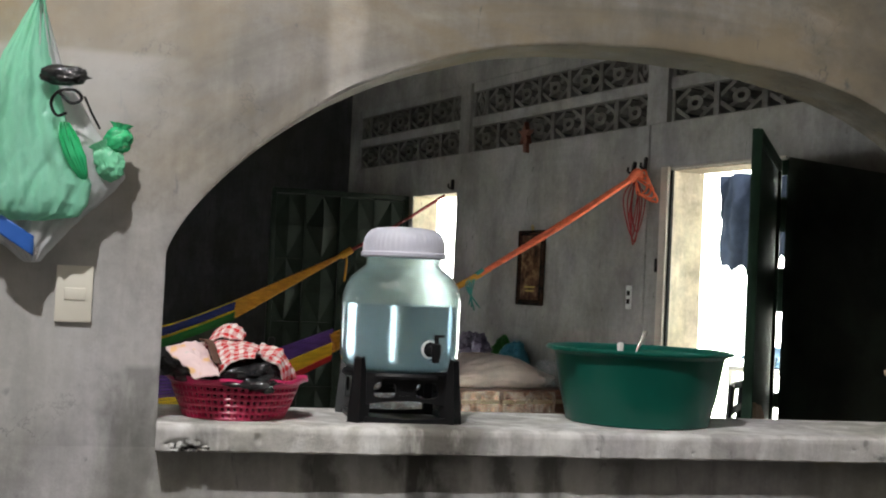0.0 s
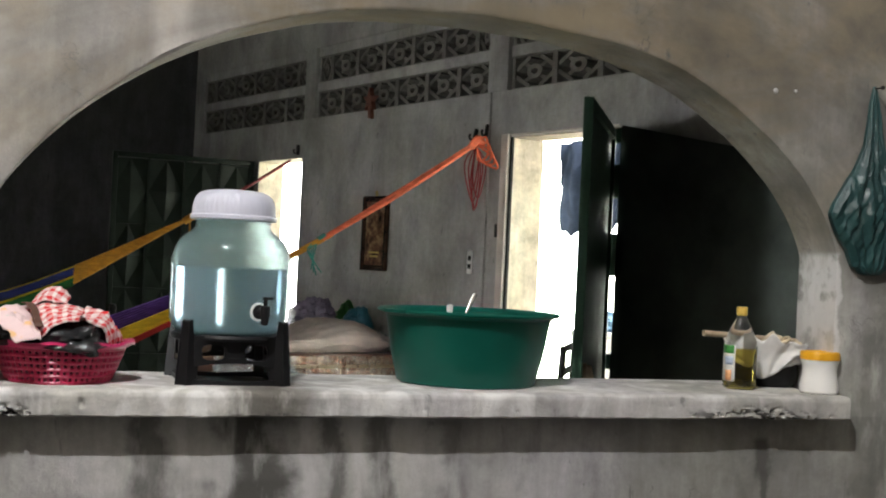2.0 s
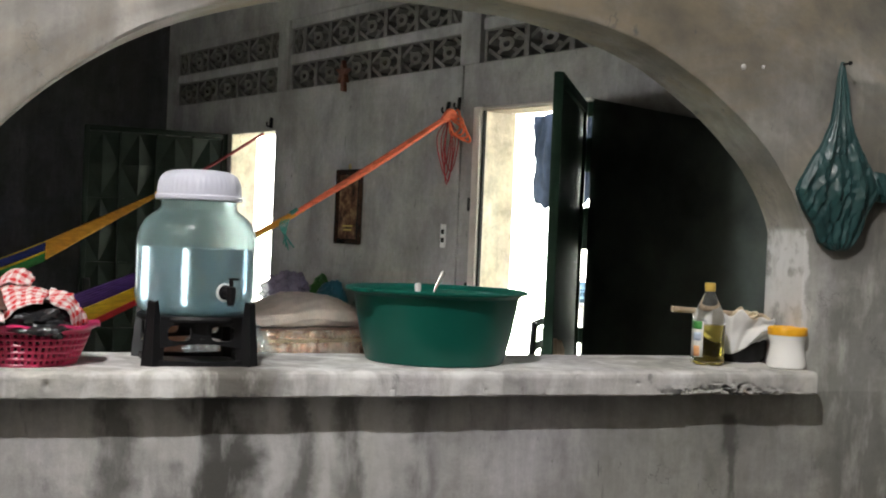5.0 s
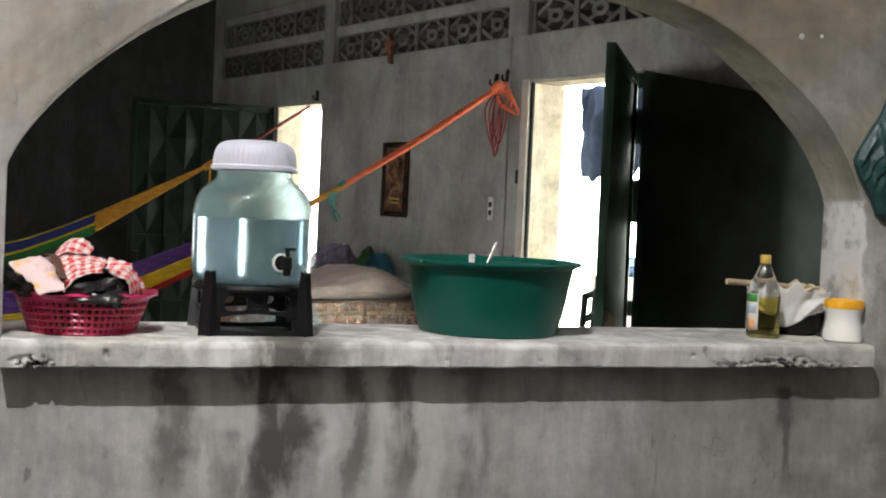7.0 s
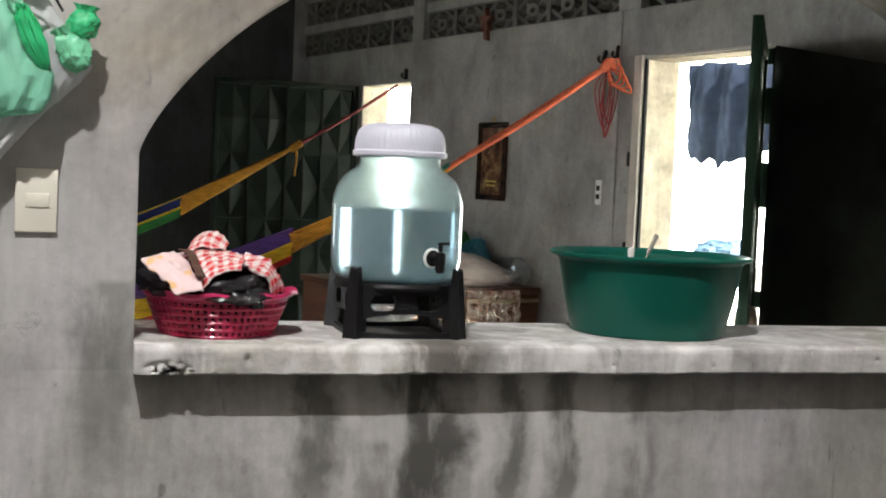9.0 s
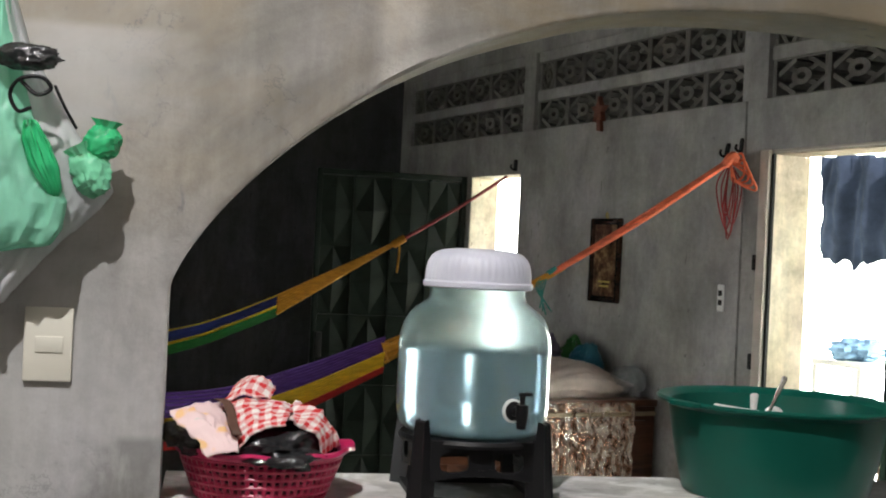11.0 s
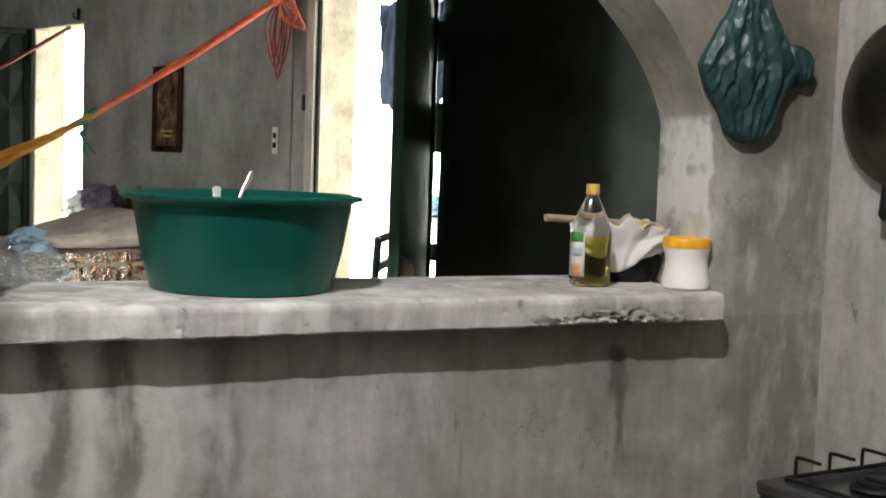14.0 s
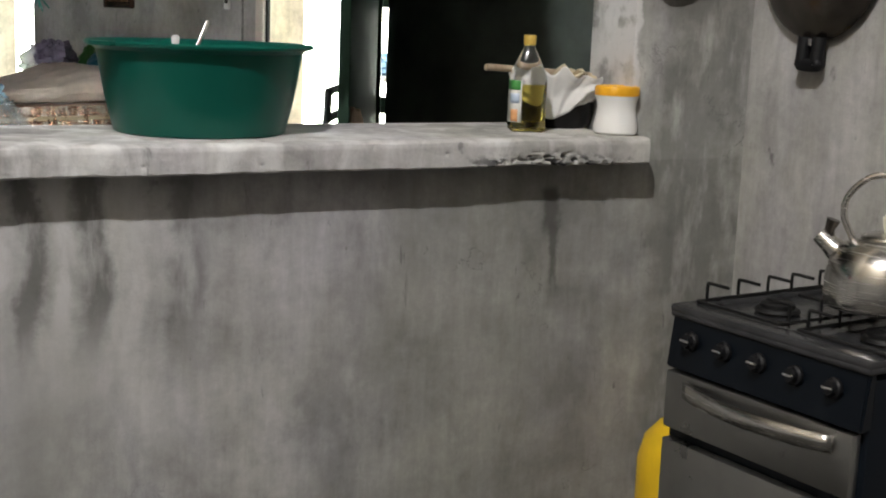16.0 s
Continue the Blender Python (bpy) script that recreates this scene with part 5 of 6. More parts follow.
def stove():
    x0, x1, y0, y1, top = 1.895, 2.44, -0.958, -0.487, 0.895
    t = thing("gas_stove", "black and steel five-knob gas stove", "stove")
    t.matrix_basis = STOVE
    bm = bmesh.new()
    box(bm, x0 + 0.02, x1, y0, y1, 0.04, top - 0.03, 0.004)
    part("carcass", bm, M_ENAMEL, t)
    for fx in (x0 + 0.06, x1 - 0.05):
        for fy in (y0 + 0.05, y1 - 0.05):
            bm = bmesh.new()
            lathe(bm, [(0, 0), (0.02, 0), (0.017, 0.045), (0, 0.045)], 12, Matrix.Translation((fx, fy, 0)))
            part("foot", bm, M_BLACK, t)
    bm = bmesh.new()
    prism(bm, [(x0 - 0.002, 0.775), (x0 + 0.03, 0.775), (x0 + 0.03, top - 0.008), (x0 + 0.012, top - 0.008)], y0, y1)
    bmesh.ops.bevel(bm, geom=list(bm.edges), offset=0.004, segments=2, affect="EDGES")
    part("control_panel", bm, M_ENAMEL, t, "glossy black control panel")
    for k in range(5):
        y = y1 - 0.062 - 0.086 * k
        m = Matrix.Translation((x0 + 0.003, y, 0.838)) @ Matrix.Rotation(radians(-83), 4, "Y")
        bm = bmesh.new()
        lathe(bm, [(0, 0), (0.019, 0), (0.018, 0.006), (0.014, 0.009), (0.012, 0.018), (0, 0.019)], 24, m)
        kn = part("knob", bm, M_BLACK, t)
        bm = bmesh.new()
        box(bm, -0.012, 0.012, -0.003, 0.003, 0.017, 0.022, 0.002, 2, m @ Matrix.Rotation(radians(90), 4, "Z"))
        part("grip", bm, M_CHROME, kn, "chromed finger grip")
    bm = bmesh.new()
    box(bm, x0 - 0.004, x0 + 0.02, y0 + 0.012, y1 - 0.006, 0.655, 0.77, 0.004)
    drawer = part("grill_door", bm, M_STEELFLAT, t, "brushed steel upper door")
    bm = bmesh.new()
    pts = [(x0 - 0.006 - 0.034 * math.sin(math.pi * k / 20) ** 0.8, y1 - 0.066 - 0.356 * k / 20, 0.744) for k in range(21)]
    for (xa, ya, za), (xb, yb, zb) in zip(pts, pts[1:]):
        vs = [bm.verts.new(p) for p in ((xa, ya, za - 0.016), (xa, ya, za + 0.016), (xb, yb, zb + 0.016), (xb, yb, zb - 0.016))]
        bm.faces.new(vs)
    bmesh.ops.remove_doubles(bm, verts=bm.verts, dist=1e-5)
    solid(part("door_handle", bm, M_STEEL, drawer, "curved steel strap handle"), 0.008)
    bm = bmesh.new()
    box(bm, x0 - 0.004, x0 + 0.02, y0 + 0.012, y1 - 0.006, 0.12, 0.632, 0.004)
    part("oven_door", bm, M_STEELFLAT, t, "mirror-dark steel oven door")
    # cooktop with a raised rim
    bm = bmesh.new()
    box(bm, x0 + 0.004, x1, y0 - 0.004, y1 + 0.004, top - 0.022, top - 0.004, 0.008, 3)
    top_plate = part("cooktop", bm, M_COOKTOP, t, "dark enamelled cooktop with a raised rim")
    for a, b2, c, d in ((x0 + 0.004, x0 + 0.055, y0 - 0.004, y1 + 0.004), (x1 - 0.03, x1, y0 - 0.004, y1 + 0.004), (x0 + 0.05, x1 - 0.03, y0 - 0.004, y0 + 0.03), (x0 + 0.05, x1 - 0.03, y1 - 0.026, y1 + 0.004)):
        bm = bmesh.new()
        box(bm, a, b2, c, d, top - 0.012, top + 0.005, 0.006, 2)
        part("rim", bm, M_COOKTOP, top_plate)
    for bx in (2.06, 2.3):
        for by in (-0.61, -0.865):
            bm = bmesh.new()
            lathe(bm, [(0.0, 0), (0.04, 0), (0.045, 0.006), (0.04, 0.012), (0.034, 0.013), (0.034, 0.02), (0.028, 0.024), (0, 0.024)], 32, Matrix.Translation((bx, by, top - 0.004)))
            part("burner", bm, M_IRON, t)
    for by in (-0.61, -0.865):
        bm = bmesh.new()
        for gx in (1.975, 2.06, 2.145, 2.215, 2.3, 2.385):
            tube(bm, curve_pts([(gx, by + 0.105, top), (gx, by + 0.105, top + 0.036), (gx, by + 0.098, top + 0.042), (gx, by + 0.05, top + 0.042)], 4), 0.0035, 6)
            tube(bm, curve_pts([(gx, by - 0.105, top), (gx, by - 0.105, top + 0.036), (gx, by - 0.098, top + 0.042), (gx, by - 0.05, top + 0.042)], 4), 0.0035, 6)
        for sx in (-1, 1):
            tube(bm, [(2.18 + sx * 0.23, by - 0.105, top + 0.008), (2.18 + sx * 0.23, by + 0.105, top + 0.008)], 0.0035, 6)
        for sy in (-1, 1):
            tube(bm, [(1.95, by + sy * 0.105, top + 0.008), (2.41, by + sy * 0.105, top + 0.008)], 0.0035, 6)
        part("grate", bm, M_IRON, t, "black wire pan support")


stove()


def kettle(at):
    t = thing("kettle", "brushed steel whistling kettle on the stove", "kettle", at, rz=122)
    bm = bmesh.new()
    lathe(bm, [(0, 0), (0.098, 0), (0.104, 0.006), (0.105, 0.02), (0.104, 0.055), (0.098, 0.085), (0.084, 0.108), (0.06, 0.124), (0.046, 0.128), (0, 0.128)], 64)
    part("kettle_body", bm, M_STEEL, t)
    bm = bmesh.new()
    lathe(bm, [(0.046, 0.128), (0.048, 0.131), (0.03, 0.137), (0.0, 0.139)], 40)
    part("lid", bm, M_STEEL, t)
    bm = bmesh.new()
    lathe(bm, [(0, 0.138), (0.006, 0.138), (0.01, 0.15), (0.012, 0.165), (0.006, 0.172), (0, 0.172)], 20)
    part("lid_knob", bm, M_SWITCH, t, "cream knob")
    bm = bmesh.new()
    tube(bm, [(0.075, 0, 0.085), (0.1, 0, 0.104), (0.122, 0, 0.122)], [0.026, 0.018, 0.0155], 20)
    sp = part("spout", bm, M_STEEL, t)
    bm = bmesh.new()
    tube(bm, [(0.1, 0, 0.118), (0.104, 0, 0.132), (0.098, 0, 0.152)], [0.007, 0.009, 0.013], 12)
    part("whistle_cap", bm, M_PAN, sp, "grey whistle flap")
    bm = bmesh.new()
    tube(bm, curve_pts([(0.062, 0, 0.122), (0.08, 0, 0.16), (0.075, 0, 0.2), (0.035, 0, 0.238), (-0.02, 0, 0.238), (-0.06, 0, 0.2), (-0.068, 0, 0.155), (-0.06, 0, 0.122)], 6), 0.0062, 10)
    part("bail_handle", bm, M_STEEL, t)


kettle(tuple(STOVE @ Vector((2.12, -0.8, 0.938))))


def gas_cylinder(at):
    t = thing("gas_cylinder", "yellow painted gas cylinder behind the stove", "gas cylinder", at)
    bm = bmesh.new()
    lathe(bm, [(0, 0.03), (0.1, 0.03), (0.13, 0.05), (0.142, 0.09), (0.142, 0.44), (0.13, 0.49), (0.1, 0.525), (0.05, 0.545), (0, 0.548)], 48)
    part("tank", bm, M_GAS, t)
    bm = bmesh.new()
    lathe(bm, [(0.1, 0), (0.115, 0), (0.115, 0.04), (0.1, 0.04), (0.1, 0)], 40)
    part("foot_ring", bm, M_GAS, t)
    bm = bmesh.new()
    for k in range(40):
        if k % 20 in (8, 9, 10, 11):
            continue
        a0, a1 = 2 * math.pi * k / 40, 2 * math.pi * (k + 1) / 40
        vs = [bm.verts.new((0.085 * math.cos(a), 0.085 * math.sin(a), z)) for a, z in ((a0, 0.525), (a1, 0.525), (a1, 0.6), (a0, 0.6))]
        bm.faces.new(vs)
    bmesh.ops.remove_doubles(bm, verts=bm.verts, dist=1e-5)
    solid(part("collar", bm, M_GAS, t), 0.004)
    bm = bmesh.new()
    lathe(bm, [(0, 0.54), (0.016, 0.54), (0.016, 0.57), (0.024, 0.575), (0.024, 0.6), (0, 0.605)], 16)
    part("valve", bm, M_CHROME, t, "brass-grey valve")


gas_cylinder((2.235, -0.22, 0.0))

# ---- far room: the doors ----
def e_place(s, off=0.0, z=0.0):
    p = E_A + E_D * s + E_N * off
    return (p.x, p.y, z)


E_RZ = math.degrees(math.atan2(E_D.y, E_D.x))


def on_wall(name, label, category, s, z, off=0.0, group=""):
    """A thing on the long wall: its x runs along the wall, -y points into the room."""
    t = thing(name, label, category, (0, 0, 0), 0, group)
    t.matrix_basis = E_M @ Matrix.Translation((s, -off, z))
    return t


def door_frame():
    t = on_wall("door_frame_1", "pale painted door frame, scuffed and narrow", "door frame", 0, 0)
    tagged(t, kind="structure")
    for name, a, b2, z0, z1 in (("jamb", D1A - 0.052, D1A, 0.0, D1H + 0.012), ("head", D1A, D1B - 0.03, D1H, D1H + 0.012), ):
        bm = bmesh.new()
        box(bm, a, b2, -0.028 if name == "jamb" else -0.012, -0.002, z0, z1, 0.004)
        part(name, bm, M_FRAME, t)
    bm = bmesh.new()
    box(bm, D1A + 0.001, D1A + 0.014, -0.014, -0.001, 0, D1H - 0.004, 0.002)
    part("stop", bm, M_IRON, t, "dark steel door stop")
    bm = bmesh.new()
    box(bm, 0.93, D1B - 0.001, -0.012, 0.03, 0, D1H - 0.004, 0.002)
    part("hinge_stile", bm, M_DOORDARK, t, "dark steel hinge stile")
    for z0, z1 in ((1.085, 1.145), (1.455, 1.625), (1.765, 1.9), (1.985, D1H - 0.006)):
        bm = bmesh.new()
        box(bm, 0.872, 0.929, -0.006, 0.004, z0, z1, 0.002)
        part("hinge_plate", bm, M_DOORDARK, t, "dark steel hinge plate")
    for z in (1.6, 1.22):
        bm = bmesh.new()
        box(bm, D1A - 0.072, D1A - 0.05, -0.03, -0.004, z, z + 0.06, 0.004)
        part("catch", bm, M_IRON, t, "rusty bolt catch")


door_frame()


def dark_leaf():
    """The dark steel leaf of the near doorway, standing open into the room."""
    p0, p1 = Vector(e_place(0.913, 0.042)), Vector(e_place(1.583, 0.729))
    d = p1 - p0
    t = thing("door_1", "dark green steel door standing open into the room", "door", tuple(p0), math.degrees(math.atan2(d.y, d.x)))
    w, h = d.length, 2.035
    bm = bmesh.new()
    box(bm, 0.0, w, -0.004, 0.004, 0.03, h)
    part("sheet", bm, M_DOORDARK, t)
    bm = bmesh.new()
    for a, b2, z0, z1 in ((0.0, 0.03, 0.02, h), (w - 0.03, w, 0.02, h), (0.03, w - 0.03, 0.02, 0.06), (0.03, w - 0.03, h - 0.04, h), (0.03, w - 0.03, 1.0, 1.04)):
        box(bm, a, b2, -0.016, 0.016, z0, z1, 0.003)
    part("leaf_frame", bm, M_DOORDARK, t)
    for z in (0.35, 1.0, 1.82):
        bm = bmesh.new()
        lathe(bm, [(0, 0), (0.011, 0), (0.011, 0.1), (0, 0.1)], 14, Matrix.Translation((-0.012, 0, z)))
        box(bm, -0.03, 0.0, -0.003, 0.003, z, z + 0.1)
        part("hinge", bm, M_IRON, t)


dark_leaf()


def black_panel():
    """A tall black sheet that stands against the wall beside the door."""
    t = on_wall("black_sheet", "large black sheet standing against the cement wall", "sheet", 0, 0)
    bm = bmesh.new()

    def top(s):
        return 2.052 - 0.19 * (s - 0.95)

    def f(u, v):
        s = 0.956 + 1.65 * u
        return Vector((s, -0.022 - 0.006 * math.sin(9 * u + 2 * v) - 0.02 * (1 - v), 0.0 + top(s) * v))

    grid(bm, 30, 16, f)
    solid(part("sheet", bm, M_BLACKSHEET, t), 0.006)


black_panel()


def pressed_door():
    """The far doorway's leaf: a steel frame with rows of pressed diamond panels, open into the room."""
    t = thing("door_2", "dark green steel door with pressed diamond panels, open", "door", (1.512, 4.975, 0.0), 184.8)
    w, h = 0.86, 2.045
    bm = bmesh.new()
    for a, b2, z0, z1 in ((0, 0.03, 0.03, h), (w - 0.03, w, 0.03, h), (0.03, w - 0.03, 0.03, 0.06), (0.03, w - 0.03, h - 0.03, h)):
        box(bm, a, b2, -0.014, 0.014, z0, z1, 0.002)
    for k in range(1, 4):
        box(bm, k * w / 4 - 0.006, k * w / 4 + 0.006, -0.01, 0.01, 0.06, h - 0.03)
    for k in range(1, 5):
        z = 0.06 + k * (h - 0.09) / 5
        box(bm, 0.03, w - 0.03, -0.0105, 0.0105, z - 0.006, z + 0.006)
    part("leaf_frame", bm, M_GREENPANE, t)
    cw, ch = w / 4 - 0.012, (h - 0.09) / 5 - 0.012
    shapes = []
    for flip in (0, 1):
        bm = bmesh.new()
        c = bm.verts.new((0, 0.016 if flip else 0.02, 0))
        corners = [bm.verts.new((sx * cw / 2, 0.0, sz * ch / 2)) for sx, sz in ((-1, -1), (1, -1), (1, 1), (-1, 1))]
        mids = [bm.verts.new((sx * cw / 2, 0.0 if flip else -0.012, sz * ch / 2)) for sx, sz in ((0, -1), (1, 0), (0, 1), (-1, 0))]
        for k in range(4):
            bm.faces.new((corners[k], mids[k], mids[k - 1]))
            bm.faces.new((mids[k - 1], mids[k], c))
        shapes.append(mesh_of("pressed_panel", bm, M_GREENPANE, False))
    for i in range(4):
        for j in range(5):
            o = new("pressed_panel", shapes[(i + j) % 2])
            o.parent = t
            o.location = ((i + 0.5) * w / 4, 0.0, 0.06 + (j + 0.5) * (h - 0.09) / 5)
    bm = bmesh.new()
    box(bm, w - 0.06, w - 0.02, 0.012, 0.03, 1.0, 1.14, 0.004)
    part("lock_box", bm, M_IRON, t)
    bm = bmesh.new()
    tube(bm, [(-0.012, 0, 0.05), (-0.012, 0, h)], 0.01, 8)
    part("hinge_post", bm, M_FRAME, t, "pale hinge post")


pressed_door()


def jeans():
    p = e_place(0.05, -0.72, 0)
    t = thing("hanging_jeans", "dark blue denim trousers drying on a line outside", "trousers", (p[0], p[1], 2.115), E_RZ)
    bm = bmesh.new()

    def f(u, v):
        low = 0.41 + 0.05 * math.sin(5 * u) + 0.03 * abs(math.sin(14 * u)) + 0.012 * math.sin(43 * u)
        gather = (1 - v) * 0.6 + 0.4
        return Vector((-0.42 + 0.7 * u + 0.015 * math.sin(9 * u) * v, gather * (0.03 * math.sin(22 * u + 1.5 * v) + 0.018 * math.sin(47 * u + 2 * v)) + 0.02 * fbm((u * 3, v * 2, 0), 2, 3), -low * v - 0.02 * (abs(math.sin(9 * u)) ** 6) * (1 - v)))

    grid(bm, 110, 22, f)
    solid(part("cloth_body", bm, M_DENIM, t), 0.008)
    bm = bmesh.new()
    tube(bm, [(-1.6, 0.0, 0.03), (-0.4, 0, 0.005), (0.4, 0, 0.005), (2.0, 0, 0.03)], 0.003, 6)
    part("clothes_line", bm, M_WHITEPL, t, "thin washing line")


jeans()


def wash_table():
    """A white table out in the yard with a heap of blue washing on it."""
    c = e_place(-2.5, -3.0, 0)
    t = thing("yard_table", "white plastic table standing out in the sunny yard", "table", (c[0], c[1], -0.16), E_RZ)
    bm = bmesh.new()
    box(bm, -0.24, 0.24, -0.2, 0.2, 1.13, 1.17, 0.008)
    part("tabletop", bm, M_WHITEPL, t)
    for sx in (-1, 1):
        for sy in (-1, 1):
            bm = bmesh.new()
            box(bm, sx * 0.21 - 0.022, sx * 0.21 + 0.022, sy * 0.17 - 0.022, sy * 0.17 + 0.022, 0.0, 1.13, 0.004)
            part("leg", bm, M_WHITEPL, t)
    crumple("washing", "crumpled blue washing heaped on the white table", "clothes", (c[0], c[1], 1.01), (0.4, 0.3, 0.15), M_WASHING, 83, 0.4, 44, 22)


wash_table()

# ---- far room: on the long wall ----
def bar_between(bm, p0, p1, half, y0, y1):
    """A straight bar of the pierced pattern from p0 to p1 (x, z)."""
    d = Vector((p1[0] - p0[0], 0, p1[1] - p0[1]))
    q = Vector((-d.z, 0, d.x)).normalized() * half
    a, b2 = Vector((p0[0], 0, p0[1])), Vector((p1[0], 0, p1[1]))
    va = [bm.verts.new(p + Vector((0, y, 0))) for y in (y0, y1) for p in (a - q, a + q, b2 + q, b2 - q)]
    bm.faces.new(va[0:4])
    for k in range(4):
        bm.faces.new((va[k], va[(k + 1) % 4], va[4 + (k + 1) % 4], va[4 + k]))


def block_mesh(w, h):
    """A pierced cement block: a frame, an eight-sided band, and a ring in the middle on four stems."""
    bm = bmesh.new()
    d, e = 0.09, 0.017
    for a, b2, z0, z1 in ((-w / 2, -w / 2 + e, 0, h), (w / 2 - e, w / 2, 0, h), (-w / 2 + e, w / 2 - e, 0, 0.008), (-w / 2 + e, w / 2 - e, h - 0.008, h)):
        box(bm, a, b2, 0.02, 0.02 + d, z0, z1)
    cz, hw, hh = h / 2, w / 2 - e, h / 2 - 0.008
    # bands across the corners
    for sx in (-1, 1):
        for sz in (-1, 1):
            bar_between(bm, (sx * 0.26 * hw, cz + sz * hh), (sx * hw, cz + sz * 0.22 * hh), 0.0095, 0.028, 0.028 + d)
            bar_between(bm, (sx * 0.2 * hw, cz + sz * 0.24 * hh), (sx * 0.68 * hw, cz + sz * 0.66 * hh), 0.009, 0.034, 0.028 + d)
    # the ring
    n, ra, rb = 16, 0.17, 0.42
    for k in range(n):
        a0, a1 = 2 * math.pi * k / n, 2 * math.pi * (k + 1) / n
        va = [bm.verts.new((r * hw * math.cos(a), y, cz + r * 1.15 * hh * math.sin(a))) for y in (0.026, 0.026 + d) for r, a in ((ra, a0), (rb, a0), (rb, a1), (ra, a1))]
        bm.faces.new(va[0:4])
        bm.faces.new((va[1], va[5], va[6], va[2]))
        bm.faces.new((va[0], va[3], va[7], va[4]))
    return mesh_of("pierced_block", bm, M_BLOCK, False)


wall_e = bpy.data.objects["wall_doors"]
for (a, b2), n in zip(PANELS, (5, 6, 4)):
    w = (b2 - a) / n
    me, half = block_mesh(w, LZ1 - LZ0), block_mesh(w / 2, LZ1 - LZ0)
    for k in range(n):
        o = new("pierced_block", me)
        o.parent = wall_e
        o.location = (a + (k + 0.5) * w, 0, LZ0)
    # the upper course is laid half a block over
    for k in range(n + 1):
        o = new("pierced_block", half if k in (0, n) else me)
        o.parent = wall_e
        o.location = (a + (w / 4 if k == 0 else n * w - w / 4 if k == n else k * w), 0, LZ2)


def plaque():
    t = on_wall("wall_plaque", "narrow dark brown framed picture on the cement wall", "picture", -0.945, 1.416)
    w, h = 0.252, 0.388
    bm = bmesh.new()
    box(bm, -w / 2 + 0.012, w / 2 - 0.012, -0.012, -0.004, 0.012, h - 0.012)
    part("print", bm, M_PICTURE, t, "glossy dark printed picture")
    for name, a, b2, z0, z1 in (("frame_side", -w / 2, -w / 2 + 0.026, 0, h), ("frame_side", w / 2 - 0.026, w / 2, 0, h), ("frame_rail", -w / 2 + 0.026, w / 2 - 0.026, 0, 0.03), ("frame_rail", -w / 2 + 0.026, w / 2 - 0.026, h - 0.03, h)):
        bm = bmesh.new()
        box(bm, a, b2, -0.026, -0.003, z0, z1, 0.007, 2)
        for v in bm.verts:
            v.co.x += 0.006 * math.sin(v.co.z * 52)
        part(name, bm, M_PICFRAME, t)
    for z, ww in ((0.09, 0.1), (0.07, 0.08)):
        bm = bmesh.new()
        box(bm, -ww / 2, ww / 2, -0.0145, -0.0125, z, z + 0.01)
        part("gold_bar", bm, M_GOLDPAINT, t, "gold printed bar")
    bm = bmesh.new()
    tube(bm, curve_pts([(0, -0.008, h - 0.01), (0.008, -0.012, h + 0.015), (0, -0.012, h + 0.026), (-0.008, -0.012, h + 0.015), (0, -0.008, h - 0.005)], 5), 0.003, 6)
    part("hanger", bm, M_GOLDPAINT, t, "wire hanger")


plaque()


def outlet():
    t = on_wall("power_outlet", "white double power outlet on the cement wall", "outlet", -0.083, 1.483)
    bm = bmesh.new()
    box(bm, -0.021, 0.021, -0.009, -0.002, -0.054, 0.054, 0.004)
    part("plate", bm, M_WHITEPL, t)
    for z in (-0.03, 0.008):
        bm = bmesh.new()
        box(bm, -0.012, 0.012, -0.0105, -0.0085, z, z + 0.022, 0.001)
        part("socket", bm, M_IRON, t, "dark socket")


outlet()


def ornament():
    t = on_wall("wall_ornament", "reddish brown carved bow ornament under pierced blocks", "ornament", -1.045, 2.28)
    bm = bmesh.new()
    n = 10
    out = []
    for k in range(n):
        a = 2 * math.pi * k / n + 0.3
        r = 0.065 if k % 2 == 0 else 0.026
        out.append((r * math.cos(a), 0.03 + r * math.sin(a)))
    prism(bm, out, -0.03, -0.004)
    part("star", bm, M_STAR, t)
    bm = bmesh.new()
    prism(bm, [(-0.012, 0.01), (0.012, 0.01), (0.024, -0.07), (-0.008, -0.065)], -0.026, -0.006)
    part("tail", bm, M_STAR, t)


ornament()


def wall_hook(s, z, lean):
    t = on_wall("wall_hook", "dark iron hammock hook in the cement wall", "hook", s, z, 0, "hooks on the long wall")
    bm = bmesh.new()
    prism(bm, [(-0.006, -0.03), (0.006, -0.03), (0.009 + lean, 0.024), (0.0 + lean, 0.034), (-0.008 + lean, 0.018)], -0.022, -0.002)
    bmesh.ops.bevel(bm, geom=list(bm.edges), offset=0.004, segments=1, affect="EDGES")
    part("lug", bm, M_IRON, t)
    bm = bmesh.new()
    tube(bm, curve_pts([(0, -0.005, -0.02), (0, -0.03, -0.02), (0, -0.04, -0.01), (0, -0.036, 0.004)], 5), 0.005, 8)
    part("bar", bm, M_IRON, t)


wall_hook(0.012, 2.085, 0.004)
wall_hook(-0.085, 2.07, 0.014)
wall_hook(-1.865, 2.085, 0.0)

bm = bmesh.new()
prism(bm, [(-0.016, 0.0), (0.016, 0.0), (0.012, 2.26), (-0.012, 2.26)], -0.009, 0.001)
o = setting("conduit_patch", bm, M_WALL2, "raised cement patch over a buried conduit", "trim")
o.matrix_basis = E_M @ Matrix.Translation((0.015, 0, 0))


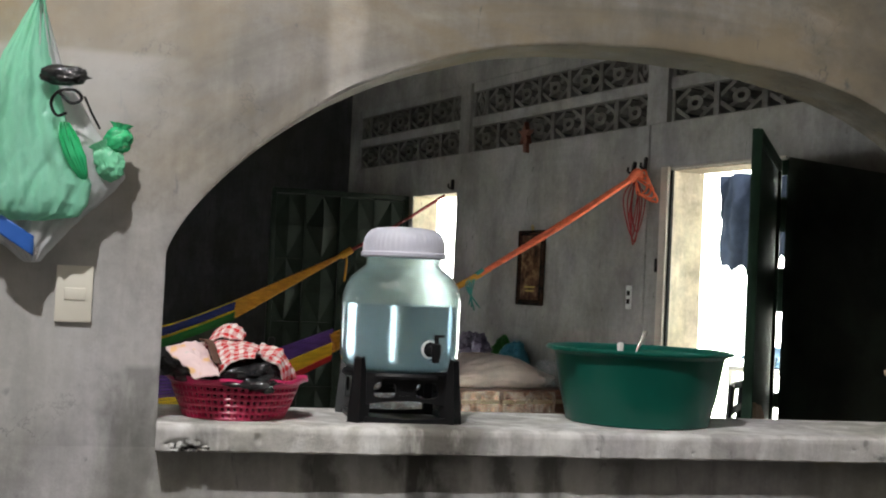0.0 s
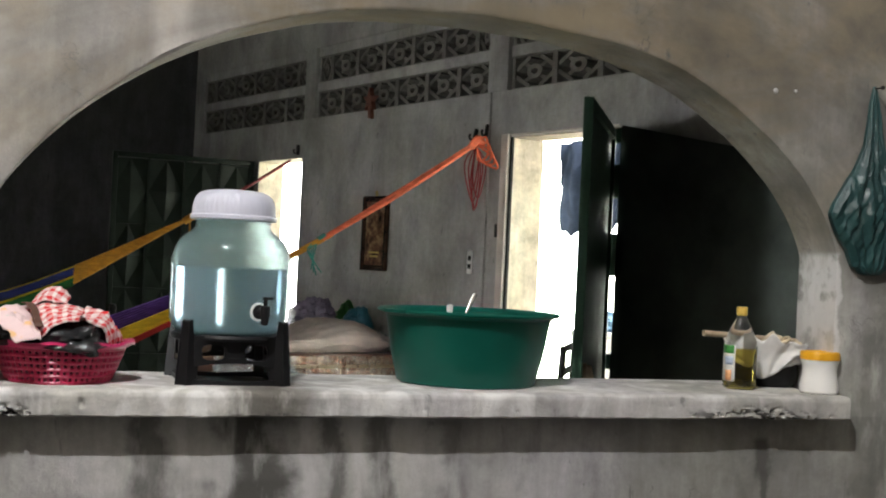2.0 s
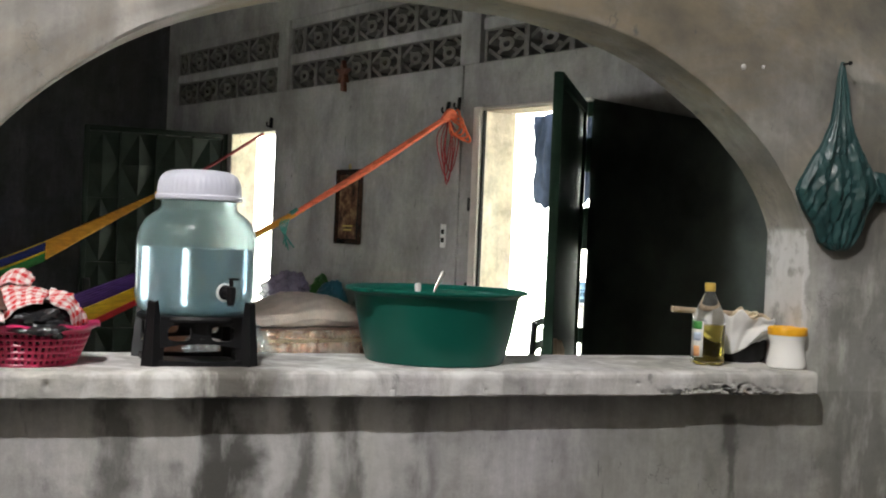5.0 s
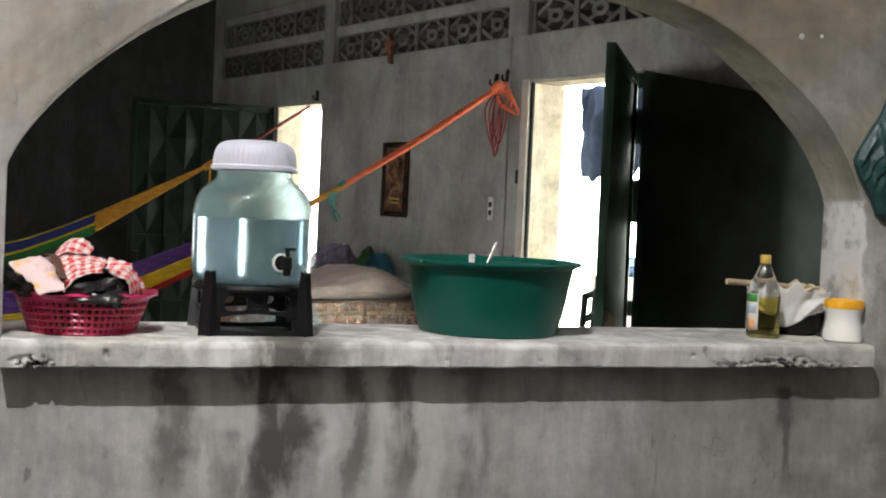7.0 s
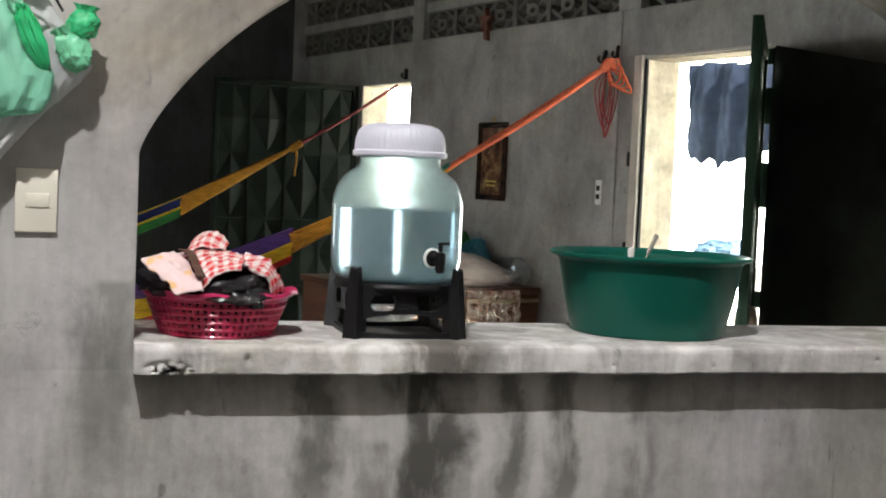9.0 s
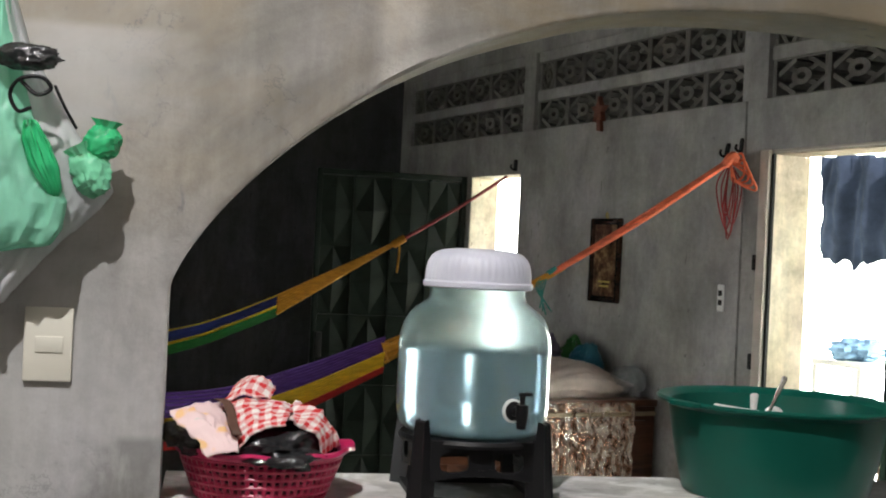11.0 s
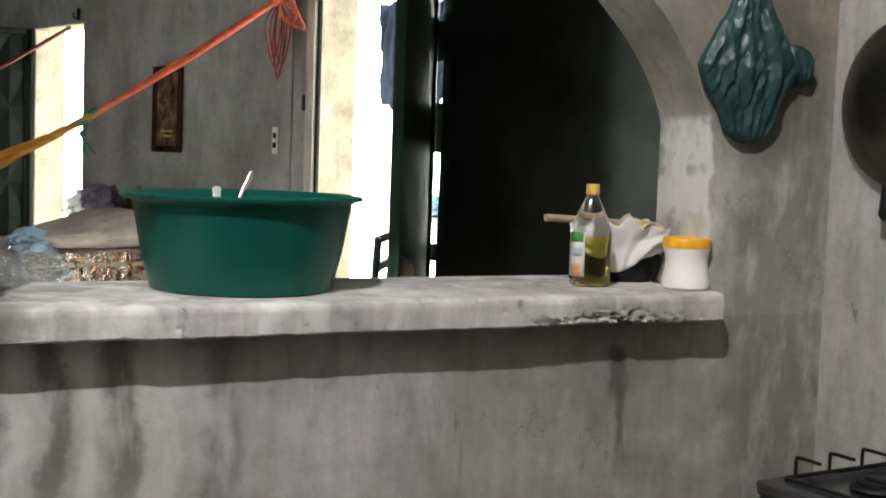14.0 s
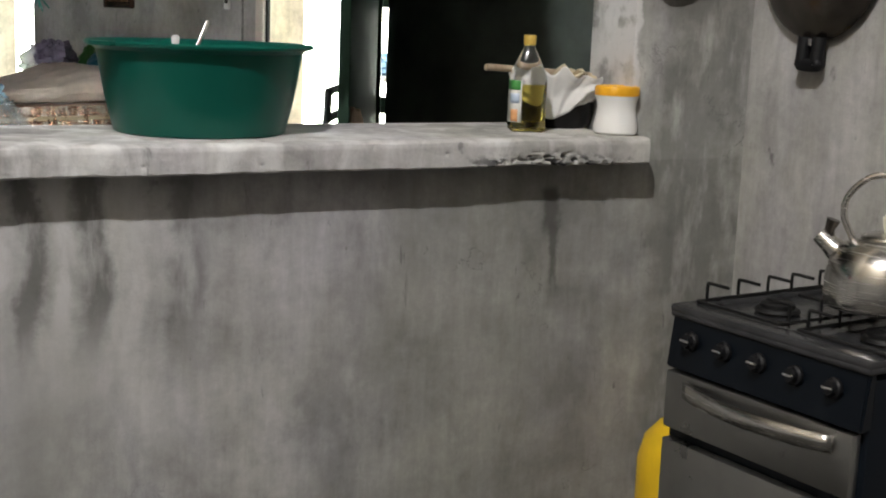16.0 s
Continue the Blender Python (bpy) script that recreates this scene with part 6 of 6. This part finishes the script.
# ---- hammocks ----
def strand(bm, ctrl, radius, n=8, segs=8):
    return tube(bm, curve_pts(ctrl, n), radius, segs)


def hammock_one():
    t = thing("hammock", "striped violet, yellow and red hammock slung across the room", "hammock", (0, 0, 0), 0, "hammocks in the far room")
    tie, join, body = Vector((2.035, 2.49, 2.015)), Vector((1.355, 2.534, 1.55)), Vector((0.727, 2.5, 1.235))
    low, far = Vector((0.0, 2.45, 0.985)), Vector((-2.0, 2.4, 1.2))
    bm = bmesh.new()
    for k in range(3):
        o = Vector((0, 0.008 * (k - 1), 0.006 * (k % 2)))
        mid = tie.lerp(join, 0.5) + o * 2.2 + Vector((0, 0, -0.012))
        strand(bm, [tie + o, mid, join + o * 0.4], 0.0095)
    part("orange_rope", bm, M_ORANGE, t, "bright orange rope")
    bm = bmesh.new()
    strand(bm, [join + Vector((0.05, 0, 0.03)), join, join.lerp(body, 0.5) + Vector((0, 0, -0.02)), body], [0.012] * 8 + [0.014] * 8 + [0.022] * 8 + [0.04], 8)
    part("harness_core", bm, M_GOLD, t, "golden gathered cords")
    for k in range(6):
        bm = bmesh.new()
        dz = 0.075 * (0.5 - k / 5)
        strand(bm, [join.lerp(body, 0.25), join.lerp(body, 0.6) + Vector((0, 0, dz * 0.5)), body + Vector((0, 0, dz))], 0.006, 6, 6)
        part("harness_cord", bm, M_GOLD, t, "golden cord")
    # the bed in stripes, one mesh a stripe
    for name, mt, z0, z1 in (("violet_stripe", M_PURPLEC, 0.055, 0.0), ("yellow_stripe", M_YELLOWC, -0.002, -0.05), ("red_stripe", M_REDC, -0.052, -0.075)):
        bm = bmesh.new()
        for k in range(7):
            zz = z0 + (z1 - z0) * k / 6
            c = [body + Vector((0, 0.004 * k, zz)), body.lerp(low, 0.5) + Vector((0, 0.006 * k, zz * 1.35 - 0.03)), low + Vector((0, 0.01 * k, zz * 1.6)), low.lerp(far, 0.4) + Vector((0, 0, zz * 1.6 - 0.08)), far + Vector((0, 0, zz))]
            strand(bm, c, abs(z1 - z0) / 9, 6, 6)
        part(name, bm, mt, t)
    bm = bmesh.new()
    strand(bm, [far, Vector((-2.35, 2.4, 1.55)), Vector((-2.59, 2.4, 1.95))], 0.015)
    part("far_rope", bm, M_GOLD, t)
    bm = bmesh.new()
    for k in range(5):
        strand(bm, [join + Vector((-0.01, 0, 0.01)), join + Vector((-0.03 - 0.008 * k, -0.02, -0.05)), join + Vector((-0.045 + 0.012 * k, -0.025, -0.13 - 0.012 * (k % 3)))], 0.003, 5, 5)
    strand(bm, [join + Vector((0.02, 0, 0.02)), join + Vector((-0.012, 0.0, -0.002))], 0.014, 5, 8)
    part("tassel", bm, M_TEALC, t, "teal cord tassel")
    bm = bmesh.new()
    for k in range(4):
        r = 0.036 + 0.01 * k
        strand(bm, [tie, tie + Vector((r * 0.9, -r, 0.03 - 0.03 * k)), tie + Vector((r * 1.1, -r * 1.3, -0.05 - 0.02 * k)), tie + Vector((r * 0.3, -r * 0.4, -0.075)), tie + Vector((0, -0.01, -0.01))], 0.005, 7, 7)
    strand(bm, [tie + Vector((-0.02, 0, -0.015)), tie + Vector((0.0, -0.02, 0.02)), tie + Vector((0.03, -0.01, 0.0))], 0.019, 6, 8)
    part("knot", bm, M_ORANGE, t, "looped orange knot")
    bm = bmesh.new()
    for k, (wl, wr, low, c) in enumerate(((0.05, 0.01, 0.26, -0.01), (0.03, 0.02, 0.29, 0.005), (0.012, 0.03, 0.3, 0.0), (0.008, 0.045, 0.24, 0.02), (0.02, 0.008, 0.2, -0.005))):
        strand(bm, [tie, tie + Vector((-wl, 0, -0.1 - 0.02 * k)), tie + Vector((c, -0.01, -low)), tie + Vector((wr, -0.02, -0.16 + 0.02 * k)), tie + Vector((0.01, -0.01, -0.02))], 0.0028, 7, 6)
    part("loose_coil", bm, M_DARKRED, t, "dark red cord coil")


hammock_one()


def hammock_two():
    t = thing("hammock", "blue, yellow and green hammock with orange end cords", "hammock", (0, 0, 0), 0, "hammocks in the far room")
    tie, knot, body = Vector((1.632, 4.5, 2.03)), Vector((1.035, 4.3, 1.655)), Vector((0.42, 4.1, 1.318))
    exitp, far = Vector((-0.07, 4.0, 1.135)), Vector((-2.1, 3.8, 1.15))
    bm = bmesh.new()
    strand(bm, [tie, tie.lerp(knot, 0.5) + Vector((0, 0, -0.01)), knot], 0.009)
    part("end_rope", bm, M_DARKRED, t, "dull red rope")
    for k in range(7):
        bm = bmesh.new()
        dz = 0.085 * (0.5 - k / 6)
        strand(bm, [knot, knot.lerp(body, 0.5) + Vector((0, 0, dz * 0.5)), body + Vector((0, 0, dz))], 0.009, 8, 6)
        part("harness_cord", bm, M_GOLD, t, "golden orange cord")
    bm = bmesh.new()
    strand(bm, [knot + Vector((0.03, 0, 0.02)), knot + Vector((-0.03, 0, -0.02))], 0.02, 5, 8)
    strand(bm, [knot, knot + Vector((0.004, 0, -0.06)), knot + Vector((-0.004, 0, -0.16))], 0.006, 6, 6)
    part("knot", bm, M_GOLD, t, "golden knot with a loose end")
    for name, mt, z0, z1 in (("yellow_edge", M_YELLOWC, 0.047, 0.04), ("navy_stripe", M_BLUEC, 0.038, 0.0), ("yellow_stripe", M_YELLOWC, -0.004, -0.016), ("green_stripe", M_GREENC, -0.018, -0.055)):
        bm = bmesh.new()
        for k in range(6):
            zz = z0 + (z1 - z0) * k / 5
            c = [body + Vector((0, 0.004 * k, zz)), body.lerp(exitp, 0.5) + Vector((0, 0.004 * k, zz - 0.012)), exitp + Vector((0, 0.01 * k, zz * 1.15)), exitp.lerp(far, 0.4) + Vector((0, 0, zz * 1.8 - 0.2)), far + Vector((0, 0, zz))]
            strand(bm, c, max(0.003, abs(z1 - z0) / 8), 6, 6)
        part(name, bm, mt, t)
    bm = bmesh.new()
    strand(bm, [far, Vector((-2.59, 3.7, 1.8))], 0.014)
    part("far_rope", bm, M_GOLD, t)


hammock_two()


# ---- far room: by the wall ----
def chest():
    """A brown wooden chest against the long wall, wrapped in crinkled clear plastic."""
    t = thing("wooden_chest", "brown wooden chest wrapped in crinkled clear plastic", "chest", (0, 0, 0))
    t.matrix_basis = E_M @ Matrix.Translation((-0.478, -0.02, 0))
    w, d, h = 0.86, 0.75, 1.028
    bm = bmesh.new()
    box(bm, -d, 0, -w, 0, 0.03, h - 0.03, 0.006)
    part("carcass", bm, M_CHEST, t)
    bm = bmesh.new()
    box(bm, -d - 0.01, 0.018, -w - 0.012, 0.0, h - 0.03, h, 0.005)
    part("top_board", bm, M_CHEST, t, "brown varnished top")
    for z0, z1 in ((0.66, 0.94), (0.36, 0.63), (0.06, 0.33)):
        bm = bmesh.new()
        box(bm, 0.0, 0.014, -w + 0.05, -0.05, z0, z1, 0.005)
        part("drawer_front", bm, M_CHEST, t)
    bm = bmesh.new()

    def wrap(u, v):
        y = -w - 0.004 + (w - 0.12) * u
        z = h - 0.01 - 0.87 * v
        return Vector((0.026 + 0.022 * abs(fbm((y * 1.8, z * 0.7, 0), 12, 2)) + 0.014 * fbm((y * 1.5, z * 0.8, 3), 30, 5), y, z))

    grid(bm, 110, 130, wrap)
    part("plastic_wrap", bm, M_WRAP, t, "shiny crinkled clear plastic wrap")
    bm = bmesh.new()
    box(bm, 0.014, 0.036, -w + 0.02, -0.02, h - 0.066, h - 0.05, 0.002)
    part("pale_edge_strip", bm, M_SPOONWOOD, t, "pale wooden edge strip")


chest()


def pillow():
    c = E_M @ Vector((-0.76, -0.4, 1.024))
    t = thing("pillow", "worn greyish pink pillow lying on the chest", "pillow", (c.x, c.y, c.z), E_RZ + 90)
    bm = bmesh.new()

    def skin(u, h):
        a, th = 2 * math.pi * u, math.pi * (0.02 + 0.96 * h)
        ca, sa = math.cos(a), math.sin(a)
        e = 0.62
        r = math.sin(th) ** 0.6
        d = Vector((math.copysign(abs(ca) ** e, ca) * r, math.copysign(abs(sa) ** e, sa) * r, -math.cos(th)))
        k = 1 + 0.05 * fbm(d, 2.4, 8)
        peak = 0.3 + 0.85 * math.exp(-((d.x - 0.15) / 0.6) ** 2)
        fold = 0.014 * abs(fbm((d.x, d.y, 0.4 * d.z), 3.5, 12)) + 0.006 * fbm(d, 9, 4)
        return Vector((0.36 * d.x * k, 0.25 * d.y * k, max(0.002, 0.05 + (0.085 * d.z * k - fold) * (peak if d.z > 0 else 1.0) + 0.015 * (peak - 0.6))))

    closed_blob(bm, 96, 40, skin)
    part("cushion", bm, M_PILLOW, t)


pillow()


def e_world(s, off, z):
    v = E_M @ Vector((s, -off, z))
    return (v.x, v.y, v.z)


crumple("green_bag", "small bright green plastic bag behind the pillow", "plastic bag", e_world(-1.06, 0.1, 1.026), (0.13, 0.13, 0.22), M_LEAFGREEN, 51, 0.3, 30, 18)
crumple("teal_bag", "teal plastic bag behind the pillow", "plastic bag", e_world(-0.93, 0.09, 1.026), (0.15, 0.13, 0.2), M_TEAL, 57, 0.3, 30, 18)
crumple("purple_bag", "grey-purple plastic bag on the chest", "plastic bag", e_world(-1.1, 0.27, 1.026), (0.24, 0.25, 0.23), M_PURPLE, 61, 0.35, 60, 36)
crumple("clear_bag", "crinkled clear bluish plastic bag beside the pillow", "plastic bag", e_world(-0.56, 0.11, 1.026), (0.17, 0.14, 0.14), M_CLEARFILM, 67, 0.3, 30, 16)
stand_bag = crumple("clear_bag", "large crumpled clear plastic bag holding a pale blue bag", "plastic bag", (1.1, 2.62, 0.86), (0.36, 0.27, 0.24), M_CLEARFILM, 71, 0.34, 90, 56)
bm = bmesh.new()
crumple_skin(bm, (0.13, 0.1, 0.085), 75, 0.4, 50, 30)
bmesh.ops.translate(bm, vec=Vector((0.05, 0.0, 0.185)), verts=bm.verts)
part("inner_bag", bm, M_BLUEFILM, stand_bag, "pale blue plastic bag showing on top")


def crate(at):
    t = thing("stool", "plain brown wooden stool in the far room", "stool", at)
    bm = bmesh.new()
    box(bm, -0.17, 0.17, -0.15, 0.15, 0.83, 0.86, 0.005)
    part("seat", bm, M_CHEST, t)
    for sx in (-1, 1):
        for sy in (-1, 1):
            bm = bmesh.new()
            box(bm, sx * 0.14 - 0.018, sx * 0.14 + 0.018, sy * 0.12 - 0.018, sy * 0.12 + 0.018, 0, 0.83, 0.003)
            part("leg", bm, M_CHEST, t)


crate((1.1, 2.62, 0.0))


def shelf_rack(at):
    t = thing("shelf_rack", "small rack with red shelves and white posts", "shelf", at, -14)
    for z in (0.55, 0.87, 1.195, 1.4):
        bm = bmesh.new()
        box(bm, -0.62, 0.02, -0.13, 0.13, z - 0.012, z + 0.012, 0.004)
        part("shelf", bm, M_REDSHELF, t, "red plastic shelf")
    for x in (-0.6, 0.0):
        for y in (-0.115, 0.115):
            bm = bmesh.new()
            lathe(bm, [(0, 0), (0.016, 0), (0.016, 1.388), (0, 1.388)], 16, Matrix.Translation((x, y, 0)))
            part("post", bm, M_WHITEPL, t)


SHELF = (-0.215, 5.2)
shelf_rack((SHELF[0], SHELF[1], 0))


def small_pot(name, label, category, at, r, h, material):
    t = thing(name, label, category, at)
    bm = bmesh.new()
    lathe(bm, [(0, 0), (r * 0.7, 0), (r * 0.8, h * 0.15), (r, h), (r * 0.93, h), (r * 0.74, h * 0.2), (0, h * 0.14)], 28)
    part("vessel_body", bm, material, t)
    bm = bmesh.new()
    lathe(bm, [(r * 0.93, h), (r * 1.04, h), (r * 1.04, h * 1.05), (r * 0.93, h * 1.05), (r * 0.93, h)], 28)
    part("rim", bm, material, t)


small_pot("bowl", "white bowl on the red shelf", "bowl", (SHELF[0] - 0.22, SHELF[1] + 0.03, 1.412), 0.1, 0.1, M_WHITECLOTH)
small_pot("cup", "white cup on the red shelf", "cup", (SHELF[0] - 0.06, SHELF[1], 1.412), 0.03, 0.1, M_WHITECLOTH)
small_pot("bowl", "dark teal bowl on the red shelf", "bowl", (SHELF[0] - 0.1, SHELF[1] + 0.04, 1.412), 0.06, 0.08, M_TEAL)
small_pot("cup", "white cup on the middle red shelf", "cup", (SHELF[0] - 0.31, SHELF[1], 1.207), 0.035, 0.06, M_WHITECLOTH)
small_pot("cup", "white cup on the middle red shelf", "cup", (SHELF[0] - 0.22, SHELF[1] - 0.02, 1.207), 0.035, 0.06, M_WHITECLOTH)
small_pot("cup", "white mug on the middle red shelf", "cup", (SHELF[0] - 0.12, SHELF[1] - 0.02, 1.207), 0.04, 0.1, M_WHITECLOTH)
small_pot("bowl", "teal bowl on the lower red shelf", "bowl", (SHELF[0] - 0.24, SHELF[1], 0.882), 0.07, 0.09, M_TEAL)

# roof timber seen high over the far room
t = thing("roof_beam", "dark reddish roof timber under the sheet roof", "beam", (0, 0, 0))
bm = bmesh.new()
for k, (y, z) in enumerate(((4.0, 2.9), )):
    box(bm, -2.6, 1.5, y - 0.06, y + 0.06, z - 0.045, z + 0.045, 0.006)
part("timber", bm, M_BEAM, t)
bm = bmesh.new()
box(bm, 1.38, 1.48, 3.95, 4.05, 2.945, TOP, 0.004)
part("post", bm, M_BEAM, t)


# by the open door: the back of a small chair, with a short wooden post beside it
def small_chair(at):
    t = thing("chair", "small black metal chair by the open door", "chair", at, 237.7)
    for x in (-0.16, 0.16):
        bm = bmesh.new()
        tube(bm, curve_pts([(x, 0.17, 0.0), (x, 0.16, 0.6), (x, 0.19, 1.21)], 6), 0.012, 8)
        part("back_post", bm, M_IRON, t)
        bm = bmesh.new()
        tube(bm, [(x, -0.16, 0.0), (x, -0.15, 0.6)], 0.012, 8)
        part("leg", bm, M_IRON, t)
    for z in (1.12, 1.2, 0.95):
        bm = bmesh.new()
        box(bm, -0.16, 0.16, 0.176, 0.19, z - 0.012, z + 0.012, 0.003)
        part("back_rail", bm, M_IRON, t)
    bm = bmesh.new()
    box(bm, -0.18, 0.18, -0.17, 0.17, 0.59, 0.62, 0.008)
    part("seat", bm, M_IRON, t)


small_chair((1.78, 1.315, 0.0))


def wooden_post(at):
    t = thing("wooden_post", "short rough wooden post standing by the open door", "post", at, 20)
    bm = bmesh.new()
    prism(bm, [(-0.03, 0), (0.03, 0), (0.028, 1.13), (0.012, 1.165), (0.002, 1.15), (-0.012, 1.172), (-0.028, 1.14)], -0.025, 0.025)
    bmesh.ops.bevel(bm, geom=list(bm.edges), offset=0.003, segments=1, affect="EDGES")
    part("shaft", bm, M_SPOONWOOD, t)


wooden_post((1.872, 0.955, 0.0))
